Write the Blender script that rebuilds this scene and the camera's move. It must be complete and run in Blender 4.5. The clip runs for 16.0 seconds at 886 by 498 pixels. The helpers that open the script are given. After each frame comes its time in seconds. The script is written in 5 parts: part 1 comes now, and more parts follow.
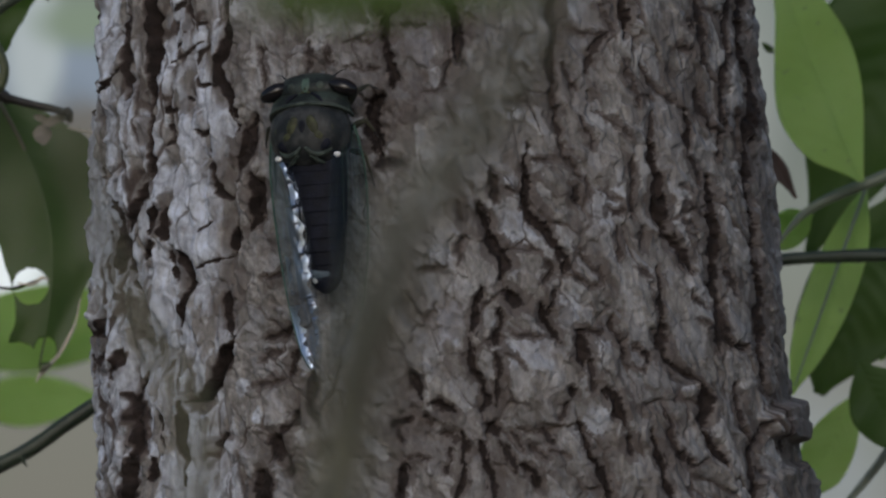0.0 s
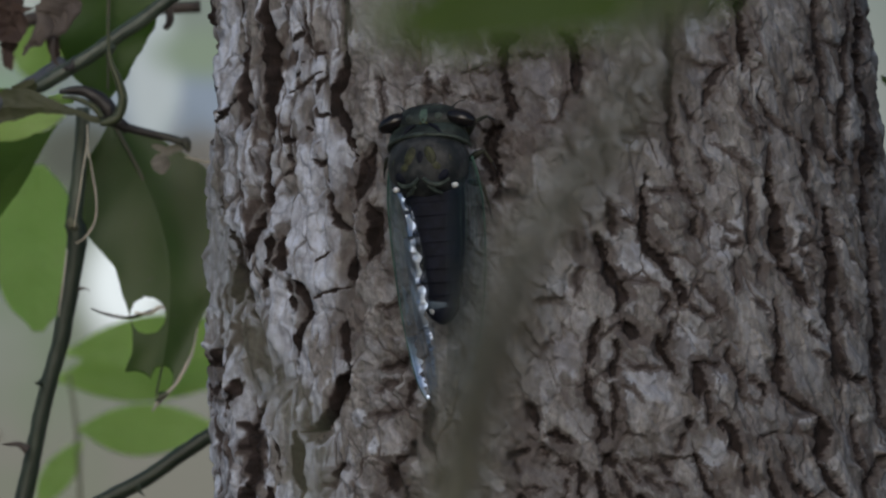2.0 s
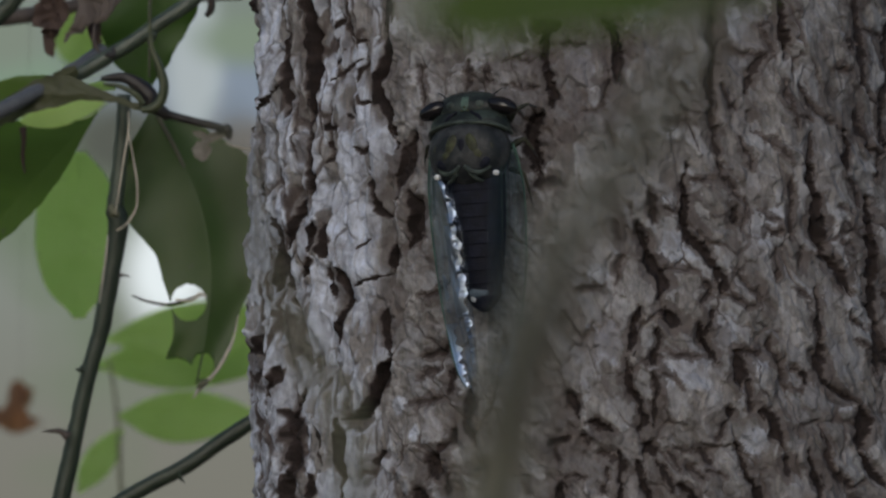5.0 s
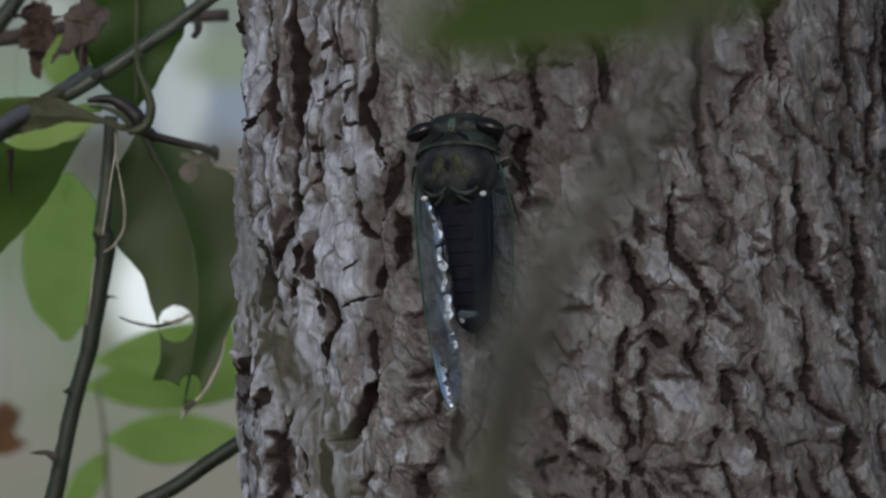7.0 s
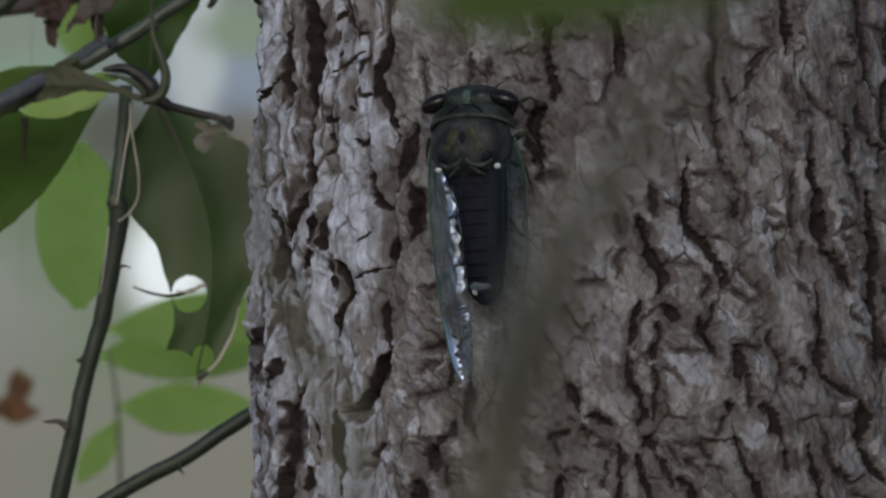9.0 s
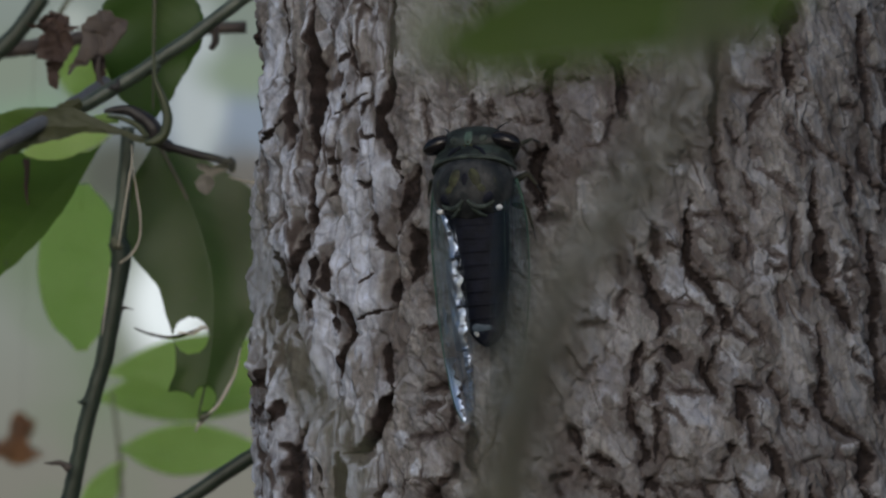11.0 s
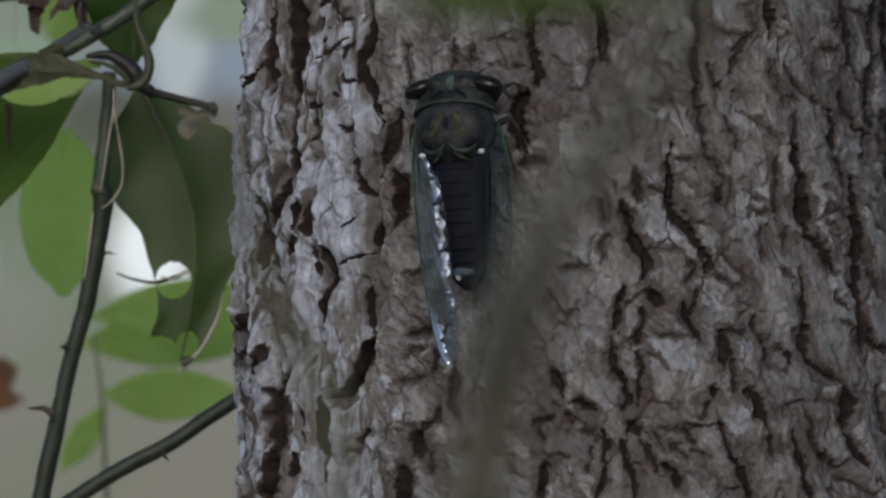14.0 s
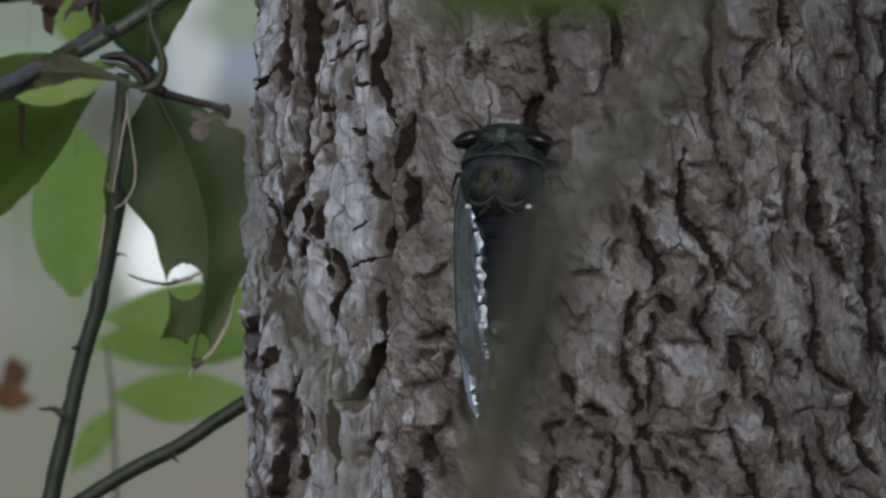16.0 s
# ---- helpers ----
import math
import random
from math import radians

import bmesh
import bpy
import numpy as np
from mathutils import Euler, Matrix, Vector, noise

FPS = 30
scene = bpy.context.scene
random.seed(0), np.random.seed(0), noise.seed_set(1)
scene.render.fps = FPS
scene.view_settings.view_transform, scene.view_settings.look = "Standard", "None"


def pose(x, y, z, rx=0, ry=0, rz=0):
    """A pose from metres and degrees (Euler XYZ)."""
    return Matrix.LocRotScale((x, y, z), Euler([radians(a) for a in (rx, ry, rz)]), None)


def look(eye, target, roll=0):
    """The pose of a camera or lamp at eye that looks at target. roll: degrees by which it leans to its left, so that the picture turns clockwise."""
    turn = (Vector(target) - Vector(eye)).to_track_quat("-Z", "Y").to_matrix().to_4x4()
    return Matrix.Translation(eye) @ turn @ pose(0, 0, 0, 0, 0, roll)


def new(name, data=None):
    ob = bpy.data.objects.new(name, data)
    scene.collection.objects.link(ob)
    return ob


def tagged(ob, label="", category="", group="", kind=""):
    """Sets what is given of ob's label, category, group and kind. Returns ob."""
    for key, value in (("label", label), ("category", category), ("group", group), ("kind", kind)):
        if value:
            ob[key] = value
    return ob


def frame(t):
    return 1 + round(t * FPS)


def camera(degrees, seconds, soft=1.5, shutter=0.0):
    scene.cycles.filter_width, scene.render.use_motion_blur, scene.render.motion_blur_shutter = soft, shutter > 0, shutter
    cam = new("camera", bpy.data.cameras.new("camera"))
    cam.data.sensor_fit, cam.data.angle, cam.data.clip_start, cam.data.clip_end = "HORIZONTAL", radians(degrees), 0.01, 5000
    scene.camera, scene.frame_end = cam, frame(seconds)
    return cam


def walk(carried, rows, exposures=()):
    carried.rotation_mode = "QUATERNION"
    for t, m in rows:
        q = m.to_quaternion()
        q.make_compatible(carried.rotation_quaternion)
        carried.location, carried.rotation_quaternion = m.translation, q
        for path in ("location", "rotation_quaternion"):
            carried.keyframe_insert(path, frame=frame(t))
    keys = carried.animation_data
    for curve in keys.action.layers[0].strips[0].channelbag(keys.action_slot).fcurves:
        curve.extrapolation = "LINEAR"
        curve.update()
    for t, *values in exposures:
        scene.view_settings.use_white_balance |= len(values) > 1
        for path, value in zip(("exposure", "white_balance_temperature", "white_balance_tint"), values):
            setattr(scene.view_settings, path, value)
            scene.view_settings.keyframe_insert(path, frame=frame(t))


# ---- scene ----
# ---------------------------------------------------------------- camera
EYE = Vector((0.0, -1.66, 1.5))          # the hand-held long lens, level with the insect
cam = camera(5.408, 16.0, soft=2.35)
cam.data.dof.use_dof = True
cam.data.dof.focus_distance = 1.615
cam.data.dof.aperture_fstop = 92.0

# seconds, turn to the left, tilt up, lean (degrees)
WALK = [
        (0.0, -0.9727, -0.1259, -0.3838),
        (0.5, -0.7403, 0.2446, -0.2116),
        (1.0, -0.4832, 0.3371, -0.1143),
        (1.5, -0.3088, 0.2173, -0.0745),
        (2.0, -0.2568, 0.0670, -0.0752),
        (2.5, -0.2378, -0.0533, -0.2113),
        (3.0, -0.1464, -0.0898, -0.1287),
        (3.5, -0.0000, 0.0000, -0.0000),
        (3.7, 0.0660, 0.0110, 0.0000),
        (6.0, -0.1273, -0.0492, -0.0119),
        (6.5, -0.1743, -0.0674, -0.1622),
        (7.0, -0.0855, 0.1202, -0.0475),
        (7.5, 0.0613, 0.1156, 0.2489),
        (8.0, 0.0967, 0.0423, 0.3914),
        (8.5, 0.0034, -0.0729, 0.2718),
        (9.0, -0.0014, -0.0518, 0.3862),
        (9.5, -0.0815, 0.0928, 0.3743),
        (9.7, -0.0722, 0.2446, 0.3854),
        (11.8, 0.0908, 0.0650, 0.3093),
        (12.0, 0.0571, -0.0876, 0.2412),
        (12.5, 0.0706, 0.0298, 0.3310),
        (13.0, 0.0406, 0.1665, 0.4790),
        (13.5, -0.0339, 0.0658, 0.3567),
        (14.0, -0.0998, -0.1388, 0.2376),
        (14.5, -0.1881, -0.1958, 0.1419),
        (15.0, -0.1436, -0.1116, 0.1932),
        (15.5, -0.0846, -0.0902, 0.2890),
        (16.0, -0.0267, -0.1141, 0.7419)]
walk(cam, [(t, Matrix.Translation(EYE) @ pose(0, 0, 0, 90 + tilt, 0, turn) @ pose(0, 0, 0, 0, 0, lean))
           for t, turn, tilt, lean in WALK])

# ---------------------------------------------------------------- light
world = bpy.data.worlds.new("sky")
scene.world = world
world.use_nodes = True
wn = world.node_tree
sky = wn.nodes.new("ShaderNodeTexSky")
sky.sky_type = "NISHITA"
sky.sun_disc = False
sky.sun_elevation, sky.sun_rotation = radians(27), radians(-169)
sky.air_density, sky.dust_density = 1.0, 1.9
wn.links.new(sky.outputs["Color"], wn.nodes["Background"].inputs["Color"])
wn.nodes["Background"].inputs["Strength"].default_value = 0.085

sun_data = bpy.data.lights.new("sun", "SUN")
sun_data.energy, sun_data.angle, sun_data.color = 0.62, radians(30), (1.0, 0.985, 0.97)
sun = new("sun", sun_data)
sun.matrix_world = look((-1.1, -8.8, 6.0), (0, 0, 1.5))
scene.view_settings.exposure = 0.0


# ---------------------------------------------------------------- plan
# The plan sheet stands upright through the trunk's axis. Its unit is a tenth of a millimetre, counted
# from its upper left corner; things before or behind it lie on the eye's line, d metres away.
def spot(a, b, d=1.66):
    k = d / 1.66
    return Vector(((a - 784) * 1e-4 * k, d - 1.66, 1.5 + (441 - b) * 1e-4 * k))


def axis_of(z):
    """The trunk's centre line and radius at the height z: it leans a little and swells downwards."""
    v = (z - 1.5)
    k = np.clip(v, -0.3, 0.3)
    return 0.0283 - 0.055 * k - 0.01 * (v - k), 0.0608 - 0.052 * k - 0.006 * (v - k)


# ---------------------------------------------------------------- helpers for meshes
def part(name, bm, material, parent=None, label="", smooth=True):
    data = bpy.data.meshes.new(name)
    bm.to_mesh(data)
    bm.free()
    return mesh_part(name, data, material, parent, label, smooth)


def mesh_part(name, data, material, parent=None, label="", smooth=True):
    data.materials.append(material)
    if smooth:
        data.polygons.foreach_set("use_smooth", [True] * len(data.polygons))
    ob = new(name, data)
    if parent:
        ob.parent = parent
    if label:
        tagged(ob, label)
    return ob


def thing(name, label, category, where=(0, 0, 0), group="", kind=""):
    ob = new(name)
    ob.empty_display_size = 0.01
    ob.location = where
    return tagged(ob, label, category, group, kind)


def smooth_path(points, steps=8):
    """A Catmull-Rom line through points."""
    p = [Vector(q) for q in points]
    p = [p[0] * 2 - p[1]] + p + [p[-1] * 2 - p[-2]]
    out = []
    for i in range(1, len(p) - 2):
        for k in range(steps):
            t = k / steps
            a, b, c, d = p[i - 1:i + 3]
            out.append(0.5 * (2 * b + (c - a) * t + (2 * a - 5 * b + 4 * c - d) * t ** 2 + (3 * b - a - 3 * c + d) * t ** 3))
    return out + [p[-2]]


def tube(points, radii, sides=10, steps=8, rough=0.0, bm=None, flat=1.0):
    """A round, tapered, closed stalk along a smooth line."""
    bm = bm or bmesh.new()
    line = smooth_path(points, steps)
    n = len(line)
    rings, side = [], None
    for i, q in enumerate(line):
        ahead = (line[min(i + 1, n - 1)] - line[max(i - 1, 0)]).normalized()
        if side is None:
            side = ahead.orthogonal().normalized()
        side = (side - ahead * side.dot(ahead)).normalized()
        up = ahead.cross(side)
        f = i / (n - 1) * (len(radii) - 1)
        k = min(int(f), len(radii) - 2)
        r = radii[k] + (radii[k + 1] - radii[k]) * (f - k)
        ring = []
        for j in range(sides):
            a = math.tau * j / sides
            rr = r * (1 + rough * noise.noise(q * 400 + Vector((j * 1.7, 0, 0))))
            ring.append(bm.verts.new(q + side * math.cos(a) * rr + up * math.sin(a) * rr * flat))
        rings.append(ring)
    for a, b in zip(rings, rings[1:]):
        for j in range(sides):
            bm.faces.new((a[j], a[(j + 1) % sides], b[(j + 1) % sides], b[j]))
    bm.faces.new(list(reversed(rings[0])))
    bm.faces.new(rings[-1])
    return bm


def curve_at(values, t):
    """A smooth value along a row of even steps."""
    f = min(max(t, 0.0), 1.0) * (len(values) - 1)
    k = min(int(f), len(values) - 2)
    t = f - k
    a, b, c, d = values[max(k - 1, 0)], values[k], values[k + 1], values[min(k + 2, len(values) - 1)]
    return 0.5 * (2 * b + (c - a) * t + (2 * a - 5 * b + 4 * c - d) * t ** 2 + (3 * b - a - 3 * c + d) * t ** 3)


def leaf_mesh(base, tip, left, right, facing, bow=0.0, droop=0.0, fold=0.15, ragged=0.0, seed=0, ns=56, nw=12, crumple=0.0, bites=(), veined=0.012):
    """A leaf blade with a midrib: left and right are its half widths (metres) in even steps from base to tip, bow its
    sideways bend and droop its bend towards facing (both as shares of its length), fold the lift of its halves;
    bites: places and radii (metres) where insects have eaten it."""
    base, tip = Vector(base), Vector(tip)
    run = tip - base
    length = run.length
    along = run.normalized()
    out = Vector(facing)
    out = (out - along * out.dot(along)).normalized()
    side = out.cross(along)
    bm = bmesh.new()
    rows = []
    for i in range(ns + 1):
        s = i / ns
        mid = base + run * s + side * bow * length * math.sin(math.pi * s) + out * droop * length * math.sin(math.pi * s)
        row = []
        for j in range(-nw, nw + 1):
            w = j / nw
            half = max(curve_at(left if w < 0 else right, s), 0.0)
            jag = 1 + ragged * noise.noise(Vector((s * 23 + seed, 3.1 * (w > 0), seed * 0.7))) * abs(w) ** 2
            x = w * half * jag
            lift = fold * abs(x) - 0.6 * fold * x * x / max(half, 1e-4)
            wave = 0.05 * half * math.sin(s * 17 + seed + 2 * w) * abs(w)
            vein = veined * half * math.cos((s * 11 - abs(w) * 2.2) * math.tau) * (1 - abs(w))
            at = mid + side * x + out * (lift + wave + vein)
            if crumple:
                at += crumple * noise.noise_vector(at * 260 + Vector((seed, 0, 0))) + 0.5 * crumple * noise.noise_vector(at * 620 + Vector((0, seed, 0)))
            row.append(bm.verts.new(at))
        rows.append(row)
    def eaten(v, reach=1.0):
        return any(math.hypot((v.co.x - c.x) / rx, (v.co.z - c.z) / rz) < reach for c, rx, rz in bites)
    for a, b in zip(rows, rows[1:]):
        for j in range(2 * nw):
            quad = (a[j], a[j + 1], b[j + 1], b[j])
            if not any(eaten(v) for v in quad):
                bm.faces.new(quad)
    if bites:
        bmesh.ops.delete(bm, geom=[v for v in bm.verts if not v.link_faces], context="VERTS")
    bmesh.ops.remove_doubles(bm, verts=bm.verts, dist=1e-6)
    top = list(bm.faces)
    ext = bmesh.ops.extrude_face_region(bm, geom=top)
    for v in ext["geom"]:
        if isinstance(v, bmesh.types.BMVert):
            v.co -= out * 0.00022
    bmesh.ops.recalc_face_normals(bm, faces=bm.faces)
    return bm


# ---------------------------------------------------------------- materials
def material(name, base=(0.5, 0.5, 0.5), rough=0.6, metal=0.0, spec=0.5):
    m = bpy.data.materials.new(name)
    m.use_nodes = True
    b = m.node_tree.nodes["Principled BSDF"]
    b.inputs["Base Color"].default_value = (*base, 1)
    b.inputs["Roughness"].default_value = rough
    b.inputs["Metallic"].default_value = metal
    b.inputs["Specular IOR Level"].default_value = spec
    return m, m.node_tree, b


def node(tree, kind, **inputs):
    n = tree.nodes.new("ShaderNode" + kind)
    for key, value in inputs.items():
        n.inputs[key.replace("_", " ")].default_value = value
    return n


def noise_of(tree, scale, detail=4.0, rough=0.55, stretch=None, kind="Object"):
    co = tree.nodes.new("ShaderNodeTexCoord")
    n = node(tree, "TexNoise", Scale=scale, Detail=detail, Roughness=rough)
    src = co.outputs[kind]
    if stretch:
        mp = tree.nodes.new("ShaderNodeMapping")
        mp.inputs["Scale"].default_value = stretch
        tree.links.new(src, mp.inputs["Vector"])
        src = mp.outputs["Vector"]
    tree.links.new(src, n.inputs["Vector"])
    return n.outputs["Fac"]


def ramp(tree, fac, stops):
    r = tree.nodes.new("ShaderNodeValToRGB")
    e = r.color_ramp.elements
    while len(e) < len(stops):
        e.new(0.5)
    for k, (pos, col) in zip(e, stops):
        k.position, k.color = pos, (*col, 1)
    tree.links.new(fac, r.inputs["Fac"])
    return r.outputs["Color"]


def mixed(tree, fac, a, b, mode="MIX"):
    m = tree.nodes.new("ShaderNodeMix")
    m.data_type, m.blend_type = "RGBA", mode
    for sock, value in ((m.inputs[0], fac), (m.inputs[6], a), (m.inputs[7], b)):
        if isinstance(value, bpy.types.NodeSocket):
            tree.links.new(value, sock)
        else:
            sock.default_value = value if sock == m.inputs[0] else (*value, 1)
    return m.outputs[2]


def bumped(tree, b, height, strength, distance):
    n = node(tree, "Bump", Strength=strength, Distance=distance)
    tree.links.new(height, n.inputs["Height"])
    tree.links.new(n.outputs["Normal"], b.inputs["Normal"])


def scaled(tree, fac, lo, hi, a=0.0, b=1.0):
    n = tree.nodes.new("ShaderNodeMapRange")
    n.clamp = True
    for key, value in (("From Min", lo), ("From Max", hi), ("To Min", a), ("To Max", b)):
        n.inputs[key].default_value = value
    tree.links.new(fac, n.inputs["Value"])
    return n.outputs["Result"]


def attribute(tree, name):
    n = tree.nodes.new("ShaderNodeAttribute")
    n.attribute_name = name
    return n.outputs["Fac"]


def bark_material():
    m, t, b = material("weathered_bark", rough=0.9, spec=0.25)
    plate, inner, crust_skylight = attribute(t, "plate"), attribute(t, "inner"), attribute(t, "crust_skylight")
    tone = ramp(t, plate, [(0.0, (0.095, 0.085, 0.085)), (0.3, (0.138, 0.128, 0.127)), (0.5, (0.185, 0.177, 0.179)), (0.75, (0.265, 0.259, 0.264)), (1.0, (0.19, 0.177, 0.175))])
    blot = scaled(t, noise_of(t, 210, 5, 0.6), 0.4, 0.68, 0, 0.5)
    tone = mixed(t, blot, tone, (0.25, 0.258, 0.266))
    grain = scaled(t, noise_of(t, 700, 5, 0.7, (1, 1, 0.4)), 0.3, 0.7, 0.56, 1.38)
    tone = mixed(t, 1.0, tone, grain, "MULTIPLY")
    # lichen colour, kept bluish because it also paints in skylight
    pale = mixed(t, scaled(t, noise_of(t, 380, 5, 0.65, (1, 1, 0.5)), 0.36, 0.64), (0.6, 0.67, 0.82), (0.28, 0.3, 0.355))
    tone = mixed(t, crust_skylight, tone, pale)
    # near-black paints in the shade deep in cracks; brown is bare inner bark
    crack_shade = ramp(t, noise_of(t, 330, 4), [(0.3, (0.014, 0.011, 0.011)), (0.7, (0.034, 0.025, 0.024))])
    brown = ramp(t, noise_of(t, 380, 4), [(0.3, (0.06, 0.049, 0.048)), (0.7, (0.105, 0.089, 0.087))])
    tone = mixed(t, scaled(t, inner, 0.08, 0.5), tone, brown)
    t.links.new(mixed(t, scaled(t, inner, 0.5, 0.85), tone, crack_shade), b.inputs["Base Color"])
    rub = t.nodes.new("ShaderNodeMath")
    t.links.new(noise_of(t, 1300, 5, 0.6), rub.inputs[0])
    t.links.new(noise_of(t, 1000, 4, 0.6, (1, 1, 0.22)), rub.inputs[1])
    bumped(t, b, rub.outputs[0], 0.6, 0.0005)
    return m


def leaf_material(name, top, under, gloss=0.45, glow=0.35):
    """A leaf: waxy, with light coming through it, side veins in fine relief, and blemishes."""
    m, t, b = material(name, rough=gloss, spec=0.5)
    tone = mixed(t, scaled(t, noise_of(t, 55, 4), 0.3, 0.7), top, under)
    spots = scaled(t, noise_of(t, 330, 3), 0.66, 0.76)
    tone = mixed(t, spots, tone, tuple(0.6 * c + 0.03 for c in under))
    t.links.new(tone, b.inputs["Base Color"])
    through_leaf = t.nodes.new("ShaderNodeBsdfTranslucent")
    t.links.new(mixed(t, 1.0, tone, (1.15, 1.3, 0.55), "MULTIPLY"), through_leaf.inputs["Color"])
    mix = node(t, "MixShader", Fac=glow)
    out = t.nodes["Material Output"]
    t.links.new(b.outputs[0], mix.inputs[1])
    t.links.new(through_leaf.outputs[0], mix.inputs[2])
    t.links.new(mix.outputs[0], out.inputs["Surface"])
    bumped(t, b, noise_of(t, 500, 4, 0.6), 0.25, 0.0004)
    return m


def stalk_material(name, low, high, rough=0.5, scale=250):
    m, t, b = material(name, rough=rough)
    t.links.new(mixed(t, scaled(t, noise_of(t, scale, 5, 0.6, (1, 1, 0.5)), 0.3, 0.7), low, high), b.inputs["Base Color"])
    bumped(t, b, noise_of(t, scale * 4, 4), 0.4, 0.0004)
    return m


def shell_material(name, low, high, rough=0.3, scale=420, lo=0.42, hi=0.6):
    """Insect armour: mottled, finely pitted, slightly shiny."""
    m, t, b = material(name, rough=rough, spec=0.2)
    t.links.new(mixed(t, scaled(t, noise_of(t, scale, 3, 0.5), lo, hi), low, high), b.inputs["Base Color"])
    bumped(t, b, noise_of(t, 2600, 3), 0.35, 0.0003)
    return m


def wing_material(name="wing_membrane", share=None, rough=0.21, crinkle=0.1):
    """A clear, thin, crinkled membrane: it lets most light through and mirrors the rest (share: a fixed part of it,
    for the strips added as glints)."""
    m, t, b = material(name)
    clear = t.nodes.new("ShaderNodeBsdfTransparent")
    clear.inputs["Color"].default_value = (0.7, 0.73, 0.75, 1)
    gloss = node(t, "BsdfAnisotropic", Roughness=rough)
    gloss.inputs["Color"].default_value = (0.6, 0.74, 1.0, 1)
    fres = node(t, "Fresnel", IOR=1.85)
    bump = node(t, "Bump", Strength=crinkle, Distance=0.0004)
    t.links.new(noise_of(t, 480 if share is None else 1100, 2, 0.45), bump.inputs["Height"])
    t.links.new(bump.outputs["Normal"], gloss.inputs["Normal"])
    t.links.new(bump.outputs["Normal"], fres.inputs["Normal"])
    mix = t.nodes.new("ShaderNodeMixShader")
    thin = node(t, "Math")
    thin.operation = "MULTIPLY"
    thin.inputs[1].default_value = 0.3
    t.links.new(fres.outputs[0], thin.inputs[0])
    if share:
        mix.inputs[0].default_value = share
    else:
        t.links.new(thin.outputs[0], mix.inputs[0])
    t.links.new(clear.outputs[0], mix.inputs[1])
    t.links.new(gloss.outputs[0], mix.inputs[2])
    t.links.new(mix.outputs[0], t.nodes["Material Output"].inputs["Surface"])
    return m


def backdrop_material():
    """Far woodland as a glowing sheet: pale sky between soft masses of green and brown."""
    m, t, b = material("far_woodland_glow", rough=1.0)
    co = t.nodes.new("ShaderNodeTexCoord")
    sep = t.nodes.new("ShaderNodeSeparateXYZ")
    t.links.new(co.outputs["Object"], sep.inputs[0])
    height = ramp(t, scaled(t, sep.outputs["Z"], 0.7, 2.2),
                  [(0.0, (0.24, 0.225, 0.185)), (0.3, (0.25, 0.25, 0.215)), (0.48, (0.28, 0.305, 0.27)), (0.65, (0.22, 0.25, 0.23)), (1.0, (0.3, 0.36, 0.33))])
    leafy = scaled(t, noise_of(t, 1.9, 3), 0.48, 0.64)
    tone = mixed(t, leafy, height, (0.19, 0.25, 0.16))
    # patches of bright sky, foliage and dim distance: centre, half width and half height (metres), colour
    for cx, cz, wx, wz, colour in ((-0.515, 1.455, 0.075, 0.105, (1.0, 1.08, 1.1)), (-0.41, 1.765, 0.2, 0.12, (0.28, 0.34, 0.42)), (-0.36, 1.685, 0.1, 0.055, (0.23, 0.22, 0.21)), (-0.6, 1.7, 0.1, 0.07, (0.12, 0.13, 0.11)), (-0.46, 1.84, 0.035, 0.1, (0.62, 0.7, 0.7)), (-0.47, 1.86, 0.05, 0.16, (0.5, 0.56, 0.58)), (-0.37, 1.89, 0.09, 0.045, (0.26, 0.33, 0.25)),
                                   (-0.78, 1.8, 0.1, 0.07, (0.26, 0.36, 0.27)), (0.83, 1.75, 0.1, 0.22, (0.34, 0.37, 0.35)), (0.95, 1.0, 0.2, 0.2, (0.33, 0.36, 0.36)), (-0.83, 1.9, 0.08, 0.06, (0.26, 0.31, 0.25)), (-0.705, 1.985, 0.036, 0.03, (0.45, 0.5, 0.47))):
        move = t.nodes.new("ShaderNodeMapping")
        move.vector_type = "TEXTURE"
        move.inputs["Location"].default_value = (cx, 0, cz)
        move.inputs["Scale"].default_value = (wx, 1000, wz)
        t.links.new(co.outputs["Object"], move.inputs["Vector"])
        span = t.nodes.new("ShaderNodeVectorMath")
        span.operation = "LENGTH"
        t.links.new(move.outputs[0], span.inputs[0])
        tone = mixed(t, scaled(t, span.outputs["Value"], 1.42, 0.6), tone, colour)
    # the sheet glows by itself, with its light and dark painted in
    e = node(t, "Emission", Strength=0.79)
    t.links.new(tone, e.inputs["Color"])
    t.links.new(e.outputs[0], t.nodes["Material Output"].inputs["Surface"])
    return m


def ground_material():
    m, t, b = material("leaf_litter", rough=0.95)
    t.links.new(ramp(t, noise_of(t, 9, 6), [(0.3, (0.07, 0.05, 0.03)), (0.5, (0.16, 0.12, 0.08)), (0.7, (0.1, 0.11, 0.05))]), b.inputs["Base Color"])
    bumped(t, b, noise_of(t, 30, 5), 0.6, 0.03)
    return m


BARK = bark_material()
LEAF_DARK = leaf_material("leaf_dark_green", (0.04, 0.096, 0.014), (0.06, 0.118, 0.024), 0.45, 0.4)
LEAF_MID = leaf_material("leaf_mid_green", (0.085, 0.178, 0.02), (0.115, 0.215, 0.034), 0.5, 0.5)
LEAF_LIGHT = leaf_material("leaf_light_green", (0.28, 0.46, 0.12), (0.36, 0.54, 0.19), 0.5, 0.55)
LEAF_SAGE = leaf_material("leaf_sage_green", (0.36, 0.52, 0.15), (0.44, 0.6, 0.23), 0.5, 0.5)
